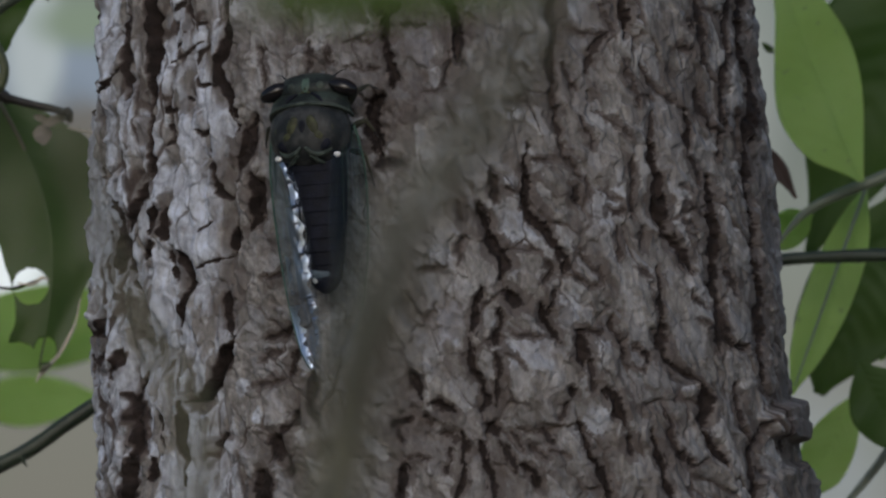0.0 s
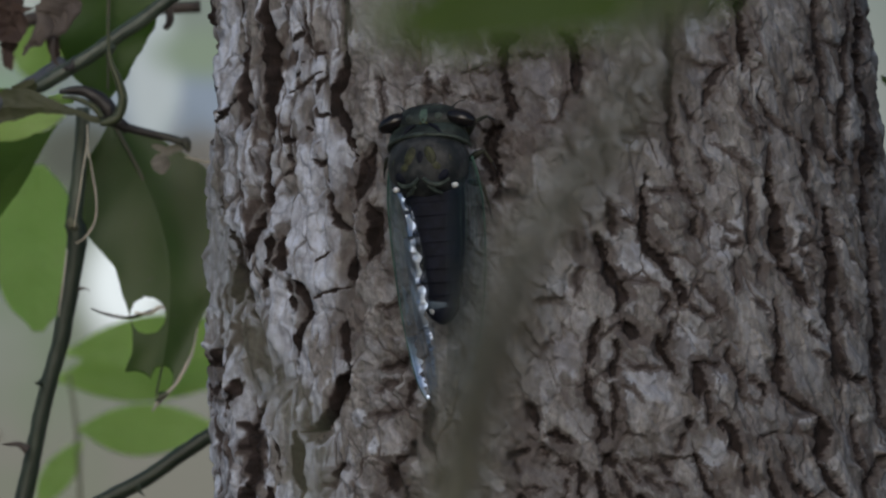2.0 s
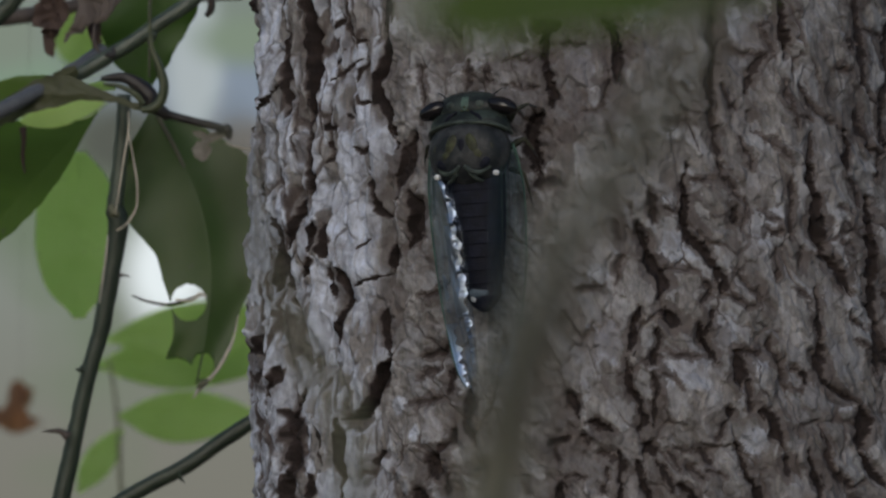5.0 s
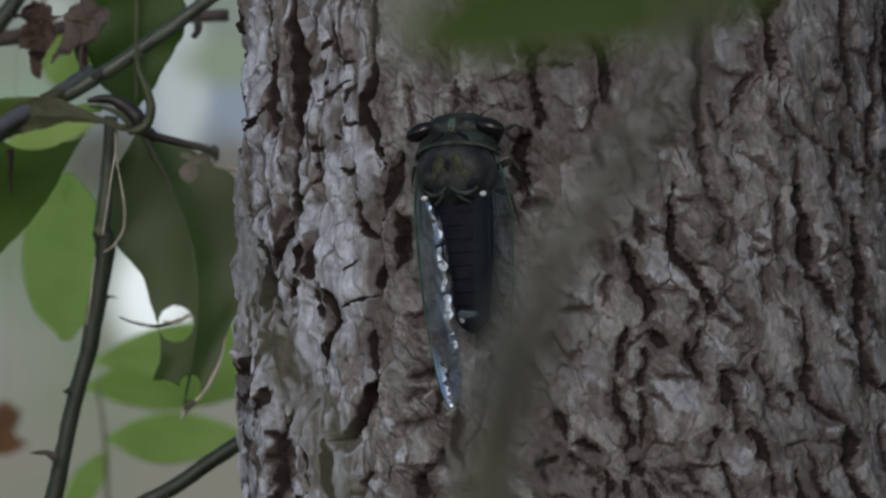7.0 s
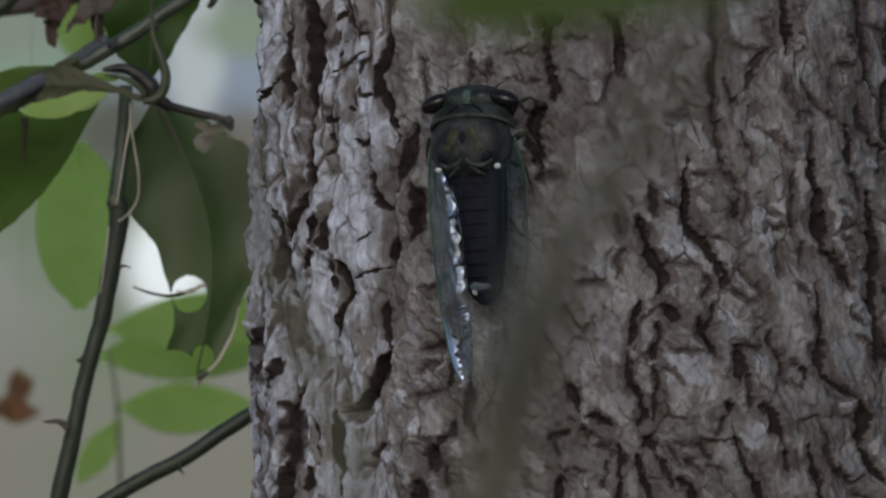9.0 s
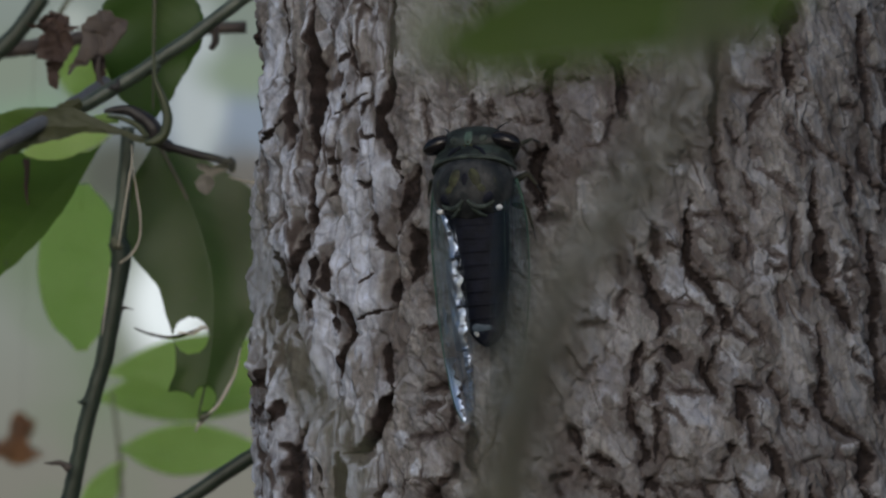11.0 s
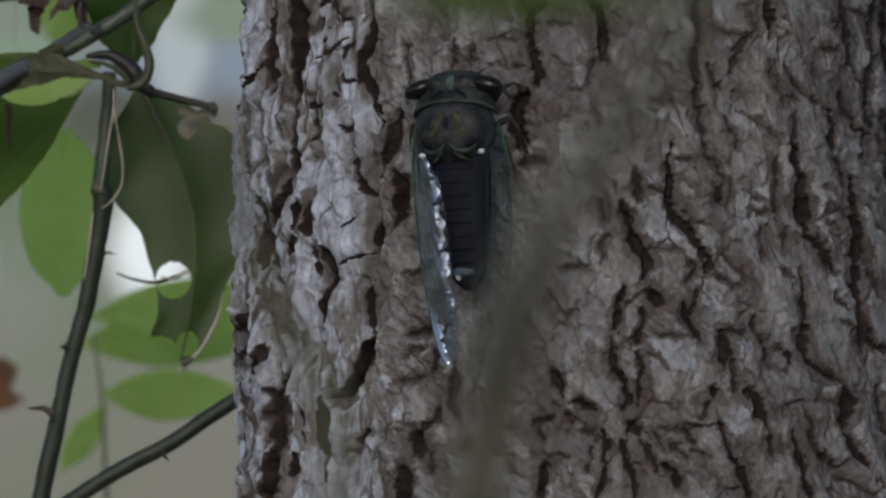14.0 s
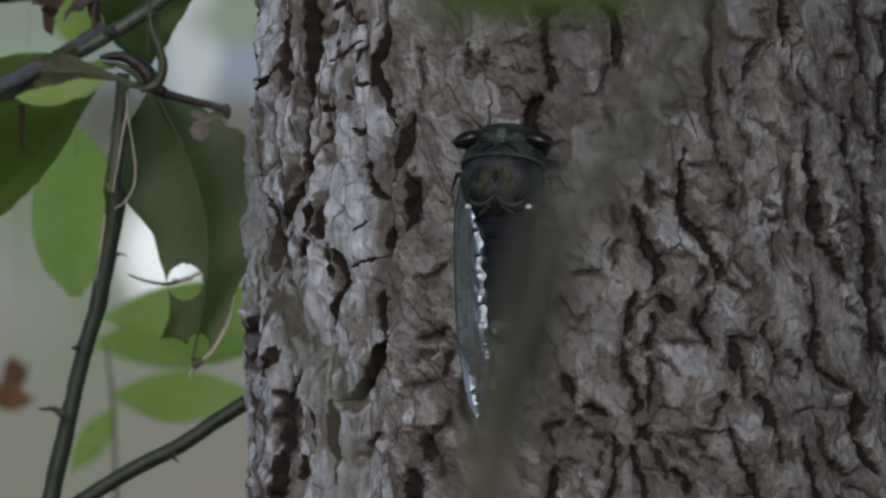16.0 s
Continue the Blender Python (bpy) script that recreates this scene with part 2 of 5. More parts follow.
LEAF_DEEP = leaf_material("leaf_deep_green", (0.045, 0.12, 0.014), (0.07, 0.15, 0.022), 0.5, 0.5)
LEAF_OLIVE = leaf_material("leaf_olive_green", (0.075, 0.1, 0.042), (0.1, 0.11, 0.065), 0.55, 0.4)
LEAF_NEAR = leaf_material("leaf_near_green", (0.055, 0.12, 0.007), (0.075, 0.145, 0.011), 0.55, 0.5)
LEAF_DEAD = leaf_material("leaf_dead_brown", (0.11, 0.075, 0.065), (0.06, 0.042, 0.038), 0.8, 0.25)
LEAF_DRY = leaf_material("leaf_dry_grey", (0.16, 0.135, 0.125), (0.1, 0.085, 0.082), 0.7, 0.3)
LEAF_RUST = leaf_material("leaf_rust_brown", (0.24, 0.12, 0.05), (0.1, 0.06, 0.045), 0.8, 0.35)
LEAF_PALE = leaf_material("leaf_pale_grey_green", (0.2, 0.25, 0.19), (0.26, 0.29, 0.26), 0.4, 0.3)
STALK_GREEN = stalk_material("stalk_green", (0.016, 0.027, 0.018), (0.036, 0.052, 0.035), 0.5)
STALK_GREY = stalk_material("stalk_grey_green", (0.06, 0.07, 0.083), (0.115, 0.13, 0.152), 0.4)
STALK_BROWN = stalk_material("stalk_brown", (0.035, 0.028, 0.027), (0.085, 0.07, 0.062), 0.7)
STALK_OLIVE = stalk_material("stalk_olive", (0.085, 0.092, 0.06), (0.12, 0.125, 0.082), 0.7)
STALK_NEAR = stalk_material("stalk_shaded_olive", (0.28, 0.295, 0.245), (0.35, 0.362, 0.31), 0.7)
STALK_BRANCH = stalk_material("stalk_branch_green", (0.036, 0.052, 0.038), (0.078, 0.104, 0.083), 0.42)
STALK_BLACK = stalk_material("stalk_black_brown", (0.012, 0.011, 0.012), (0.032, 0.03, 0.031), 0.5)
STALK_SHEATH = stalk_material("stalk_sheath_green", (0.035, 0.05, 0.02), (0.075, 0.09, 0.05), 0.5)
FIBRE = stalk_material("dry_fibre", (0.4, 0.37, 0.3), (0.55, 0.52, 0.44), 0.6)
SCRAP = leaf_material("leaf_scrap_pale", (0.4, 0.38, 0.36), (0.27, 0.25, 0.24), 0.6, 0.4)
SHELL_HEAD = shell_material("shell_green_black", (0.011, 0.015, 0.016), (0.032, 0.043, 0.041), 0.4, 420, 0.4, 0.6)
SHELL_COLLAR = shell_material("shell_green", (0.014, 0.019, 0.019), (0.036, 0.05, 0.046), 0.45, 420)
SHELL_BROW = shell_material("shell_pale_green", (0.05, 0.085, 0.075), (0.075, 0.12, 0.1), 0.5, 700)
SHELL_RIM = shell_material("shell_grey_green", (0.024, 0.033, 0.031), (0.05, 0.066, 0.06), 0.5, 700)
SHELL_BACK = shell_material("shell_black", (0.013, 0.016, 0.019), (0.042, 0.046, 0.05), 0.42, 520, 0.44, 0.68)
SHELL_MARK = shell_material("shell_olive", (0.026, 0.03, 0.018), (0.052, 0.057, 0.03), 0.5, 700)
SHELL_BELLY = shell_material("shell_blue_black", (0.004, 0.0055, 0.012), (0.007, 0.009, 0.02), 0.68, 500)
SHELL_WAX = shell_material("shell_white_wax", (0.42, 0.45, 0.48), (0.7, 0.73, 0.76), 0.6)
SHELL_BLOOM = shell_material("shell_blue_bloom", (0.06, 0.085, 0.115), (0.11, 0.145, 0.18), 0.5)
EYE_DARK = material("compound_eye", (0.008, 0.0075, 0.009), 0.2, 0.0, 0.4)[0]
LEG_GREEN = shell_material("leg_olive", (0.022, 0.026, 0.02), (0.05, 0.05, 0.038), 0.5)
VEIN_DARK = shell_material("wing_vein", (0.006, 0.008, 0.008), (0.014, 0.02, 0.018), 0.4)
VEIN_GREEN = shell_material("wing_vein_green", (0.026, 0.06, 0.052), (0.05, 0.105, 0.088), 0.35)
WING = wing_material()
WING_GLINT = wing_material("wing_glint_film", 0.32, 0.3, 0.3)
WING_TIP_GLINT = wing_material("wing_tip_glint_film", 0.55, 0.3, 0.2)
GROUND = ground_material()


# ---------------------------------------------------------------- the setting
def ground_and_distance():
    bm = bmesh.new()
    bmesh.ops.create_grid(bm, x_segments=80, y_segments=80, size=400)
    for v in bm.verts:
        r = math.hypot(v.co.x, v.co.y)
        v.co.z = 0.25 * noise.noise(v.co * 0.05) * min(1, r / 20)
    tagged(part("ground", bm, GROUND), "brown leaf litter on the woodland floor", "ground", kind="structure")
    bm = bmesh.new()
    n, r = 96, 16.0
    a0, a1 = radians(25), radians(155)
    low = [bm.verts.new((r * math.cos(a0 + (a1 - a0) * i / n), r * math.sin(a0 + (a1 - a0) * i / n), -0.3)) for i in range(n + 1)]
    high = [bm.verts.new((v.co.x, v.co.y, 6.0)) for v in low]
    for i in range(n):
        bm.faces.new((low[i], low[i + 1], high[i + 1], high[i]))
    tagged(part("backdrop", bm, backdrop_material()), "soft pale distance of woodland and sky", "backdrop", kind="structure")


# ---------------------------------------------------------------- bark
class Lattice:
    """Smooth random values over a plane, and the cells round random points in it."""

    def __init__(self, seed):
        rnd = np.random.RandomState(seed)
        self.value, self.px, self.py, self.tone = (rnd.rand(128, 128) for _ in range(4))

    def noise(self, x, y):
        i, j = np.floor(x).astype(int), np.floor(y).astype(int)
        fx, fy = x - i, y - j
        fx, fy = fx * fx * (3 - 2 * fx), fy * fy * (3 - 2 * fy)
        g = lambda a, b: self.value[a % 128, b % 128]
        return 2 * ((g(i, j) * (1 - fx) + g(i + 1, j) * fx) * (1 - fy) + (g(i, j + 1) * (1 - fx) + g(i + 1, j + 1) * fx) * fy) - 1

    def fbm(self, x, y, octaves=4, gain=0.5):
        total, k = 0, 1.0
        for o in range(octaves):
            total, k = total + k * self.noise(x * 2 ** o + 17.3 * o, y * 2 ** o + 5.1 * o), k * gain
        return total

    def cells(self, x, y, jitter=0.9):
        """Nearest and second distance, the cell's tone, and the offset from its point."""
        i, j = np.floor(x).astype(int), np.floor(y).astype(int)
        f1, f2 = np.full(x.shape, 9.0), np.full(x.shape, 9.0)
        tone, ox, oy, which = np.zeros(x.shape), np.zeros(x.shape), np.zeros(x.shape), np.zeros(x.shape, int)
        for di in (-1, 0, 1):
            for dj in (-1, 0, 1):
                a, b = (i + di) % 128, (j + dj) % 128
                dx = x - (i + di + 0.5 + jitter * (self.px[a, b] - 0.5))
                dy = y - (j + dj + 0.5 + jitter * (self.py[a, b] - 0.5))
                d = np.hypot(dx, dy)
                near = d < f1
                f2 = np.where(near, f1, np.minimum(f2, d))
                f1 = np.where(near, d, f1)
                tone, ox, oy = np.where(near, self.tone[a, b], tone), np.where(near, dx, ox), np.where(near, dy, oy)
                which = np.where(near, a * 128 + b, which)
        self.which = which
        return f1, f2, tone, ox, oy


def soft(lo, hi, x):
    t = np.clip((x - lo) / (hi - lo), 0, 1)
    return t * t * (3 - 2 * t)


def on_bark(a, b):
    """Where the eye's line through a spot of the plan meets the stem: the angle round it (radians) and height (mm)."""
    kx, kz, d = (a - 784) * 1e-4 / 1.66, (441 - b) * 1e-4 / 1.66, 1.62
    for _ in range(12):
        c, r = axis_of(1.5 + kz * d)
        off = min(max(kx * d - c, -0.995 * r), 0.995 * r)
        d = 1.66 - math.sqrt(r * r - off * off)
    return math.asin(off / r), kz * d * 1000


def line_distance(s, v, line):
    """The distance to a bent line, and how far along it (0 to 1) the nearest spot lies."""
    best, along, gone = np.full(s.shape, 1e3), np.zeros(s.shape), 0.0
    for (ax, ay), (bx, by) in zip(line, line[1:]):
        dx, dy = bx - ax, by - ay
        t = np.clip(((s - ax) * dx + (v - ay) * dy) / (dx * dx + dy * dy + 1e-9), 0, 1)
        d = np.hypot(s - ax - t * dx, v - ay - t * dy)
        along = np.where(d < best, gone + t * math.hypot(dx, dy), along)
        best = np.minimum(best, d)
        gone += math.hypot(dx, dy)
    return best, along / gone


class Furrows:
    """Cracks laid over the bark in plan units: how deep it is cut (mm) and how far inner bark and painted shade show.
    """

    def __init__(self, a, b, front):
        A, B, C = (Lattice(k) for k in (31, 37, 41))
        self.a, self.b, self.front = a, b, front
        self.deep, self.inner, self.rim = np.zeros(a.shape), np.zeros(a.shape), np.zeros(a.shape)
        self.flank = a < 690
        run = np.where(self.flank, 0.45 * b, b)                      # cracks run straighter on the knobbly flank
        self.swell = 1.0 + 0.55 * A.fbm(a / 34, run / 34, 2)
        # chips along the cracks' edges: each small flake moves the edge by its own amount
        chip = lambda lat, wide, tall: lat.cells((a + 4 * C.fbm(a / 9, run / 9, 2)) / wide, (run + 4 * A.fbm(a / 9, run / 9, 2)) / tall)[2] - 0.5
        big, small = chip(B, 17, 26), chip(C, 8, 11)
        give = np.where(self.flank, 0.4, 1.0)
        self.jag_a = give * (3.0 * A.fbm(a / 36, run / 36, 2) + 5.5 * big + 4.0 * small)
        self.jag_b = give * (3.0 * B.fbm(a / 36 + 9, run / 36, 2) - 6.0 * small + 4.0 * big)
        self.fray = C.fbm(a / 8, run / 8, 2, 0.6)

    def cut(self, width, depth, *line, jag=1.0):
        xs, ys = [q[0] for q in line], [q[1] for q in line]
        m = 2.5 * width + 14
        near = np.flatnonzero(self.front & (self.a > min(xs) - m) & (self.a < max(xs) + m) & (self.b > min(ys) - m) & (self.b < max(ys) + m))
        if not len(near):
            return
        flank = xs[0] < 720
        if flank and len(line) == 2:
            jag = 1.7
        a, b = self.a.flat[near] + jag * self.jag_a.flat[near], self.b.flat[near] + jag * self.jag_b.flat[near]
        half = (0.56 if flank else 0.7) * width * self.swell.flat[near] + 1.0
        d, along = line_distance(a, b, line)
        if len(line) > 2:
            half = half * (0.3 + 0.7 * soft(0.0, 0.22, np.minimum(along, 1 - along)))
        d = d + (0.1 * width + 0.6) * self.fray.flat[near]
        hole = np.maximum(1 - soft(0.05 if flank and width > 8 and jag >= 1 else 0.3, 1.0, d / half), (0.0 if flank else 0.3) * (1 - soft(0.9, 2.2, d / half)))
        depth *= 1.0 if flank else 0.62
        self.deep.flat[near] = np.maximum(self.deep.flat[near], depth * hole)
        # wider cracks get more of the painted shade
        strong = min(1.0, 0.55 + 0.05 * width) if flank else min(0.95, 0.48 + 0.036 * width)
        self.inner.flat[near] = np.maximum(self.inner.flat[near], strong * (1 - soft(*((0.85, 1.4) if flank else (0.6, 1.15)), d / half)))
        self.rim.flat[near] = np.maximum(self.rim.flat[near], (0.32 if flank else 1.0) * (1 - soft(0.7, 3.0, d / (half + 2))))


def furrows_outer_flank(f):
    f.cut(12, 6.0, (554, -90), (555, 0), (555, 50), (555, 100), (555, 150), (554, 200), (553, 250), (554, 300), (553, 350), (549, 384), jag=0.35)
    f.cut(15, 3.2, (538, 340), (534, 372), (531, 400), (525, 424), (520, 440))
    f.cut(10, 2.2, (506, -60), (504, 0), (504, 40), (508, 70), (510, 110), (512, 150), (515, 172), (518, 204), jag=0.5)
    f.cut(12, 1.2, (450, -60), (455, 0), (460, 50), (463, 100), (468, 140), (462, 180), (455, 215), (455, 240))
    f.cut(5, 1.4, (470, 204), (485, 185), (498, 165), (508, 150))
    f.cut(6, 1.5, (478, 134), (474, 172))
    f.cut(4, 0.9, (577, 146), (600, 135), (625, 115), (642, 104))
    f.cut(4, 0.8, (580, 122), (600, 102), (612, 90))
    f.cut(4, 0.8, (622, 150), (630, 128), (644, 112))
    f.cut(5, 1.0, (578, 60), (590, 46), (600, 34))
    f.cut(5, 0.9, (610, 10), (618, 50), (630, 76), (650, 74))
    f.cut(12, 2.4, (678, -60), (678, 60), (674, 100), (668, 130), (660, 146), (668, 180), (684, 200), (692, 230), (696, 262))
    f.cut(4, 0.9, (626, 160), (632, 185), (652, 185))
    f.cut(8, 1.0, (612, 208), (616, 212))
    f.cut(7, 1.0, (580, 222), (578, 232), (600, 226))
    f.cut(8, 1.0, (580, 256), (584, 264))
    f.cut(4, 0.9, (570, 292), (590, 275), (602, 264))
    f.cut(5, 1.0, (626, 262), (638, 272), (652, 258))
    f.cut(9, 1.0, (474, 306), (470, 345))
    f.cut(10, 2.2, (476, 366), (483, 388), (495, 405), (498, 430), (500, 455), (508, 480), (514, 500), (522, 522), (530, 545), (536, 560), jag=0.6)
    f.cut(12, 1.4, (492, 452), (497, 485), (492, 515))
    f.cut(9, 1.8, (566, 396), (561, 420), (563, 446))
    f.cut(13, 2.0, (580, 404), (586, 430), (580, 456))
    f.cut(8, 1.6, (545, 492), (556, 474), (560, 452))
    f.cut(15, 2.6, (598, 474), (610, 490), (618, 520), (614, 552), (604, 580), (600, 610))
    f.cut(9, 1.6, (580, 480), (590, 500), (598, 530))
    f.cut(7, 1.6, (652, 300), (658, 330), (664, 350), (669, 372), (682, 390), (692, 374), (702, 346))
    f.cut(4, 0.9, (634, 446), (645, 435), (657, 426))
    f.cut(5, 1.3, (628, 512), (650, 500), (678, 492))
    f.cut(18, 2.6, (692, 430), (687, 455), (690, 484))
    f.cut(6, 0.9, (470, 590), (466, 625), (480, 632), (478, 650), (464, 665), (463, 682))
    f.cut(7, 1.2, (497, 645), (492, 672), (482, 702))
    f.cut(26, 4.2, (520, 690), (516, 712), (512, 742), (514, 780), (518, 820), (512, 860), (508, 960), jag=0.6)
    f.cut(15, 4.0, (692, 630), (681, 655), (671, 685), (661, 710), (645, 730), (628, 740), (606, 744), jag=0.5)
    f.cut(12, 1.8, (672, 550), (676, 590), (690, 628))
    f.cut(9, 1.3, (667, 806), (661, 822))
    f.cut(8, 1.8, (548, 846), (548, 876))
    f.cut(5, 1.2, (560, 760), (564, 800), (572, 838))
    f.cut(5, 1.2, (475, 735), (470, 760), (470, 784))
    f.cut(14, 2.2, (602, 745), (600, 790), (608, 840), (606, 920))
    f.cut(15, 2.6, (722, 240), (712, 300), (700, 346))
    f.cut(15, 2.6, (722, 340), (734, 372), (732, 412), (718, 440))


def furrows_round_insect(f):
    f.cut(8, 1.6, (742, 636), (760, 630), (775, 625), (790, 617), (804, 615))
    f.cut(5, 1.0, (733, 671), (750, 665), (772, 660))
    f.cut(5, 1.0, (720, 721), (745, 712), (778, 705))
    f.cut(7, 1.4, (744, 526), (770, 520), (790, 500))
    f.cut(9, 1.6, (803, 655), (796, 694))
    f.cut(13, 2.0, (832, 690), (830, 720), (828, 760), (836, 784))
    f.cut(11, 2.4, (802, 758), (795, 785), (780, 795), (768, 808))
    f.cut(22, 3.4, (762, 814), (768, 838))
    f.cut(26, 3.4, (724, 868), (738, 890), (745, 960))
    f.cut(12, 2.0, (786, 848), (788, 868))
    f.cut(9, 1.4, (838, 836), (862, 824))
    f.cut(14, 2.6, (1004, 692), (1012, 714), (1024, 738))
    f.cut(9, 1.4, (976, 788), (1004, 778))
    f.cut(9, 1.5, (984, 802), (986, 812))
    f.cut(5, 1.0, (1000, 850), (1044, 848))
    f.cut(18, 2.4, (992, 868), (985, 920))
    f.cut(14, 2.4, (950, 50), (988, 50))
    f.cut(15, 2.8, (968, 56), (965, 100), (974, 140), (981, 170), (979, 196))
    f.cut(6, 1.0, (995, 82), (1015, 80), (1034, 82))
    f.cut(16, 2.8, (1072, 44), (1090, 58), (1097, 80), (1098, 105), (1094, 130), (1106, 154))
    f.cut(5, 1.0, (1080, 120), (1078, 150), (1068, 185), (1055, 198), (1033, 200))
    f.cut(22, 3.6, (964, 204), (950, 214), (940, 234), (938, 256), (946, 290), (958, 314))
    f.cut(10, 1.4, (940, 334), (970, 322), (1000, 330))
    f.cut(6, 1.0, (830, 110), (832, 150), (824, 165))
    f.cut(5, 0.9, (860, 112), (866, 140), (880, 146))
    f.cut(4, 0.9, (906, 105), (940, 108), (956, 100))
    f.cut(4, 0.9, (900, 150), (930, 160), (955, 158))
    f.cut(5, 1.0, (740, 120), (752, 160), (748, 190))
    f.cut(5, 1.0, (1196, 149), (1215, 152), (1230, 166))
    f.cut(4, 0.8, (1183, 215), (1218, 218))
    f.cut(5, 0.9, (1145, 242), (1152, 284))
    f.cut(5, 0.9, (1078, 222), (1090, 262))


def furrows_middle(f):
    f.cut(13, 2.8, (1219, 296), (1218, 340), (1214, 370), (1216, 395), (1226, 420), (1244, 432), (1256, 452), (1264, 470), (1280, 480))
    f.cut(18, 2.8, (1272, 478), (1285, 498), (1280, 524))
    f.cut(4, 0.9, (1232, 322), (1264, 318))
    f.cut(6, 1.3, (1276, 288), (1282, 315), (1298, 335), (1314, 352))
    f.cut(8, 1.7, (1154, 333), (1158, 370), (1164, 392))
    f.cut(3, 0.8, (1164, 368), (1180, 370), (1195, 378), (1212, 383))
    f.cut(6, 1.3, (1095, 396), (1100, 428))
    f.cut(14, 3.0, (1128, 394), (1135, 412), (1143, 430), (1150, 450), (1158, 470), (1172, 485), (1182, 502), (1176, 520), (1167, 533))
    f.cut(5, 1.0, (1112, 448), (1095, 475), (1091, 504))
    f.cut(5, 1.1, (1022, 514), (1046, 510), (1072, 506))
    f.cut(11, 1.8, (1132, 548), (1130, 575), (1120, 600), (1112, 624))
    f.cut(18, 2.6, (1184, 560), (1196, 572))
    f.cut(7, 1.5, (1252, 498), (1262, 520), (1248, 542))
    f.cut(9, 2.0, (1265, 556), (1257, 592))
    f.cut(9, 1.6, (1304, 372), (1311, 392))
    f.cut(3, 0.7, (1180, 475), (1200, 477), (1242, 486))
    f.cut(13, 2.6, (1243, 574), (1250, 600), (1262, 620), (1271, 646))
    f.cut(4, 0.9, (1178, 619), (1205, 630), (1244, 637))
    f.cut(10, 1.7, (1166, 583), (1165, 610), (1158, 635), (1148, 648))
    f.cut(12, 2.0, (1110, 638), (1118, 670), (1122, 695), (1135, 720), (1140, 742), (1128, 762))
    f.cut(9, 1.7, (1160, 663), (1165, 690), (1162, 720), (1160, 754))
    f.cut(3, 0.7, (1164, 660), (1190, 668), (1212, 692))
    f.cut(12, 1.8, (1042, 748), (1062, 755), (1090, 768))
    f.cut(6, 1.0, (1030, 772), (1046, 786))
    f.cut(6, 0.9, (1056, 804), (1080, 810), (1098, 816))
    f.cut(19, 1.8, (1144, 788), (1154, 796), (1166, 806))
    f.cut(3, 0.8, (1198, 790), (1220, 800), (1260, 800), (1284, 789))
    f.cut(11, 1.8, (1292, 726), (1300, 734))
    f.cut(6, 1.2, (1288, 750), (1279, 778))
    f.cut(14, 2.6, (1308, 624), (1315, 660), (1318, 684))
    f.cut(8, 1.5, (1245, 800), (1262, 816))
    # the splayed ends of a buried branch
    f.cut(10, 1.5, (1098, 804), (1108, 830), (1100, 860), (1088, 930))
    f.cut(11, 1.6, (1136, 818), (1141, 850), (1152, 880), (1155, 940))
    f.cut(9, 1.4, (1168, 814), (1184, 845), (1200, 872))
    f.cut(6, 1.4, (1188, 803), (1206, 832))
    f.cut(11, 2.0, (1206, 858), (1228, 872), (1240, 900))
    f.cut(6, 1.2, (1226, 832), (1252, 850))
    f.cut(5, 1.1, (1262, 834), (1292, 846))
    f.cut(7, 1.1, (1076, 826), (1070, 874))


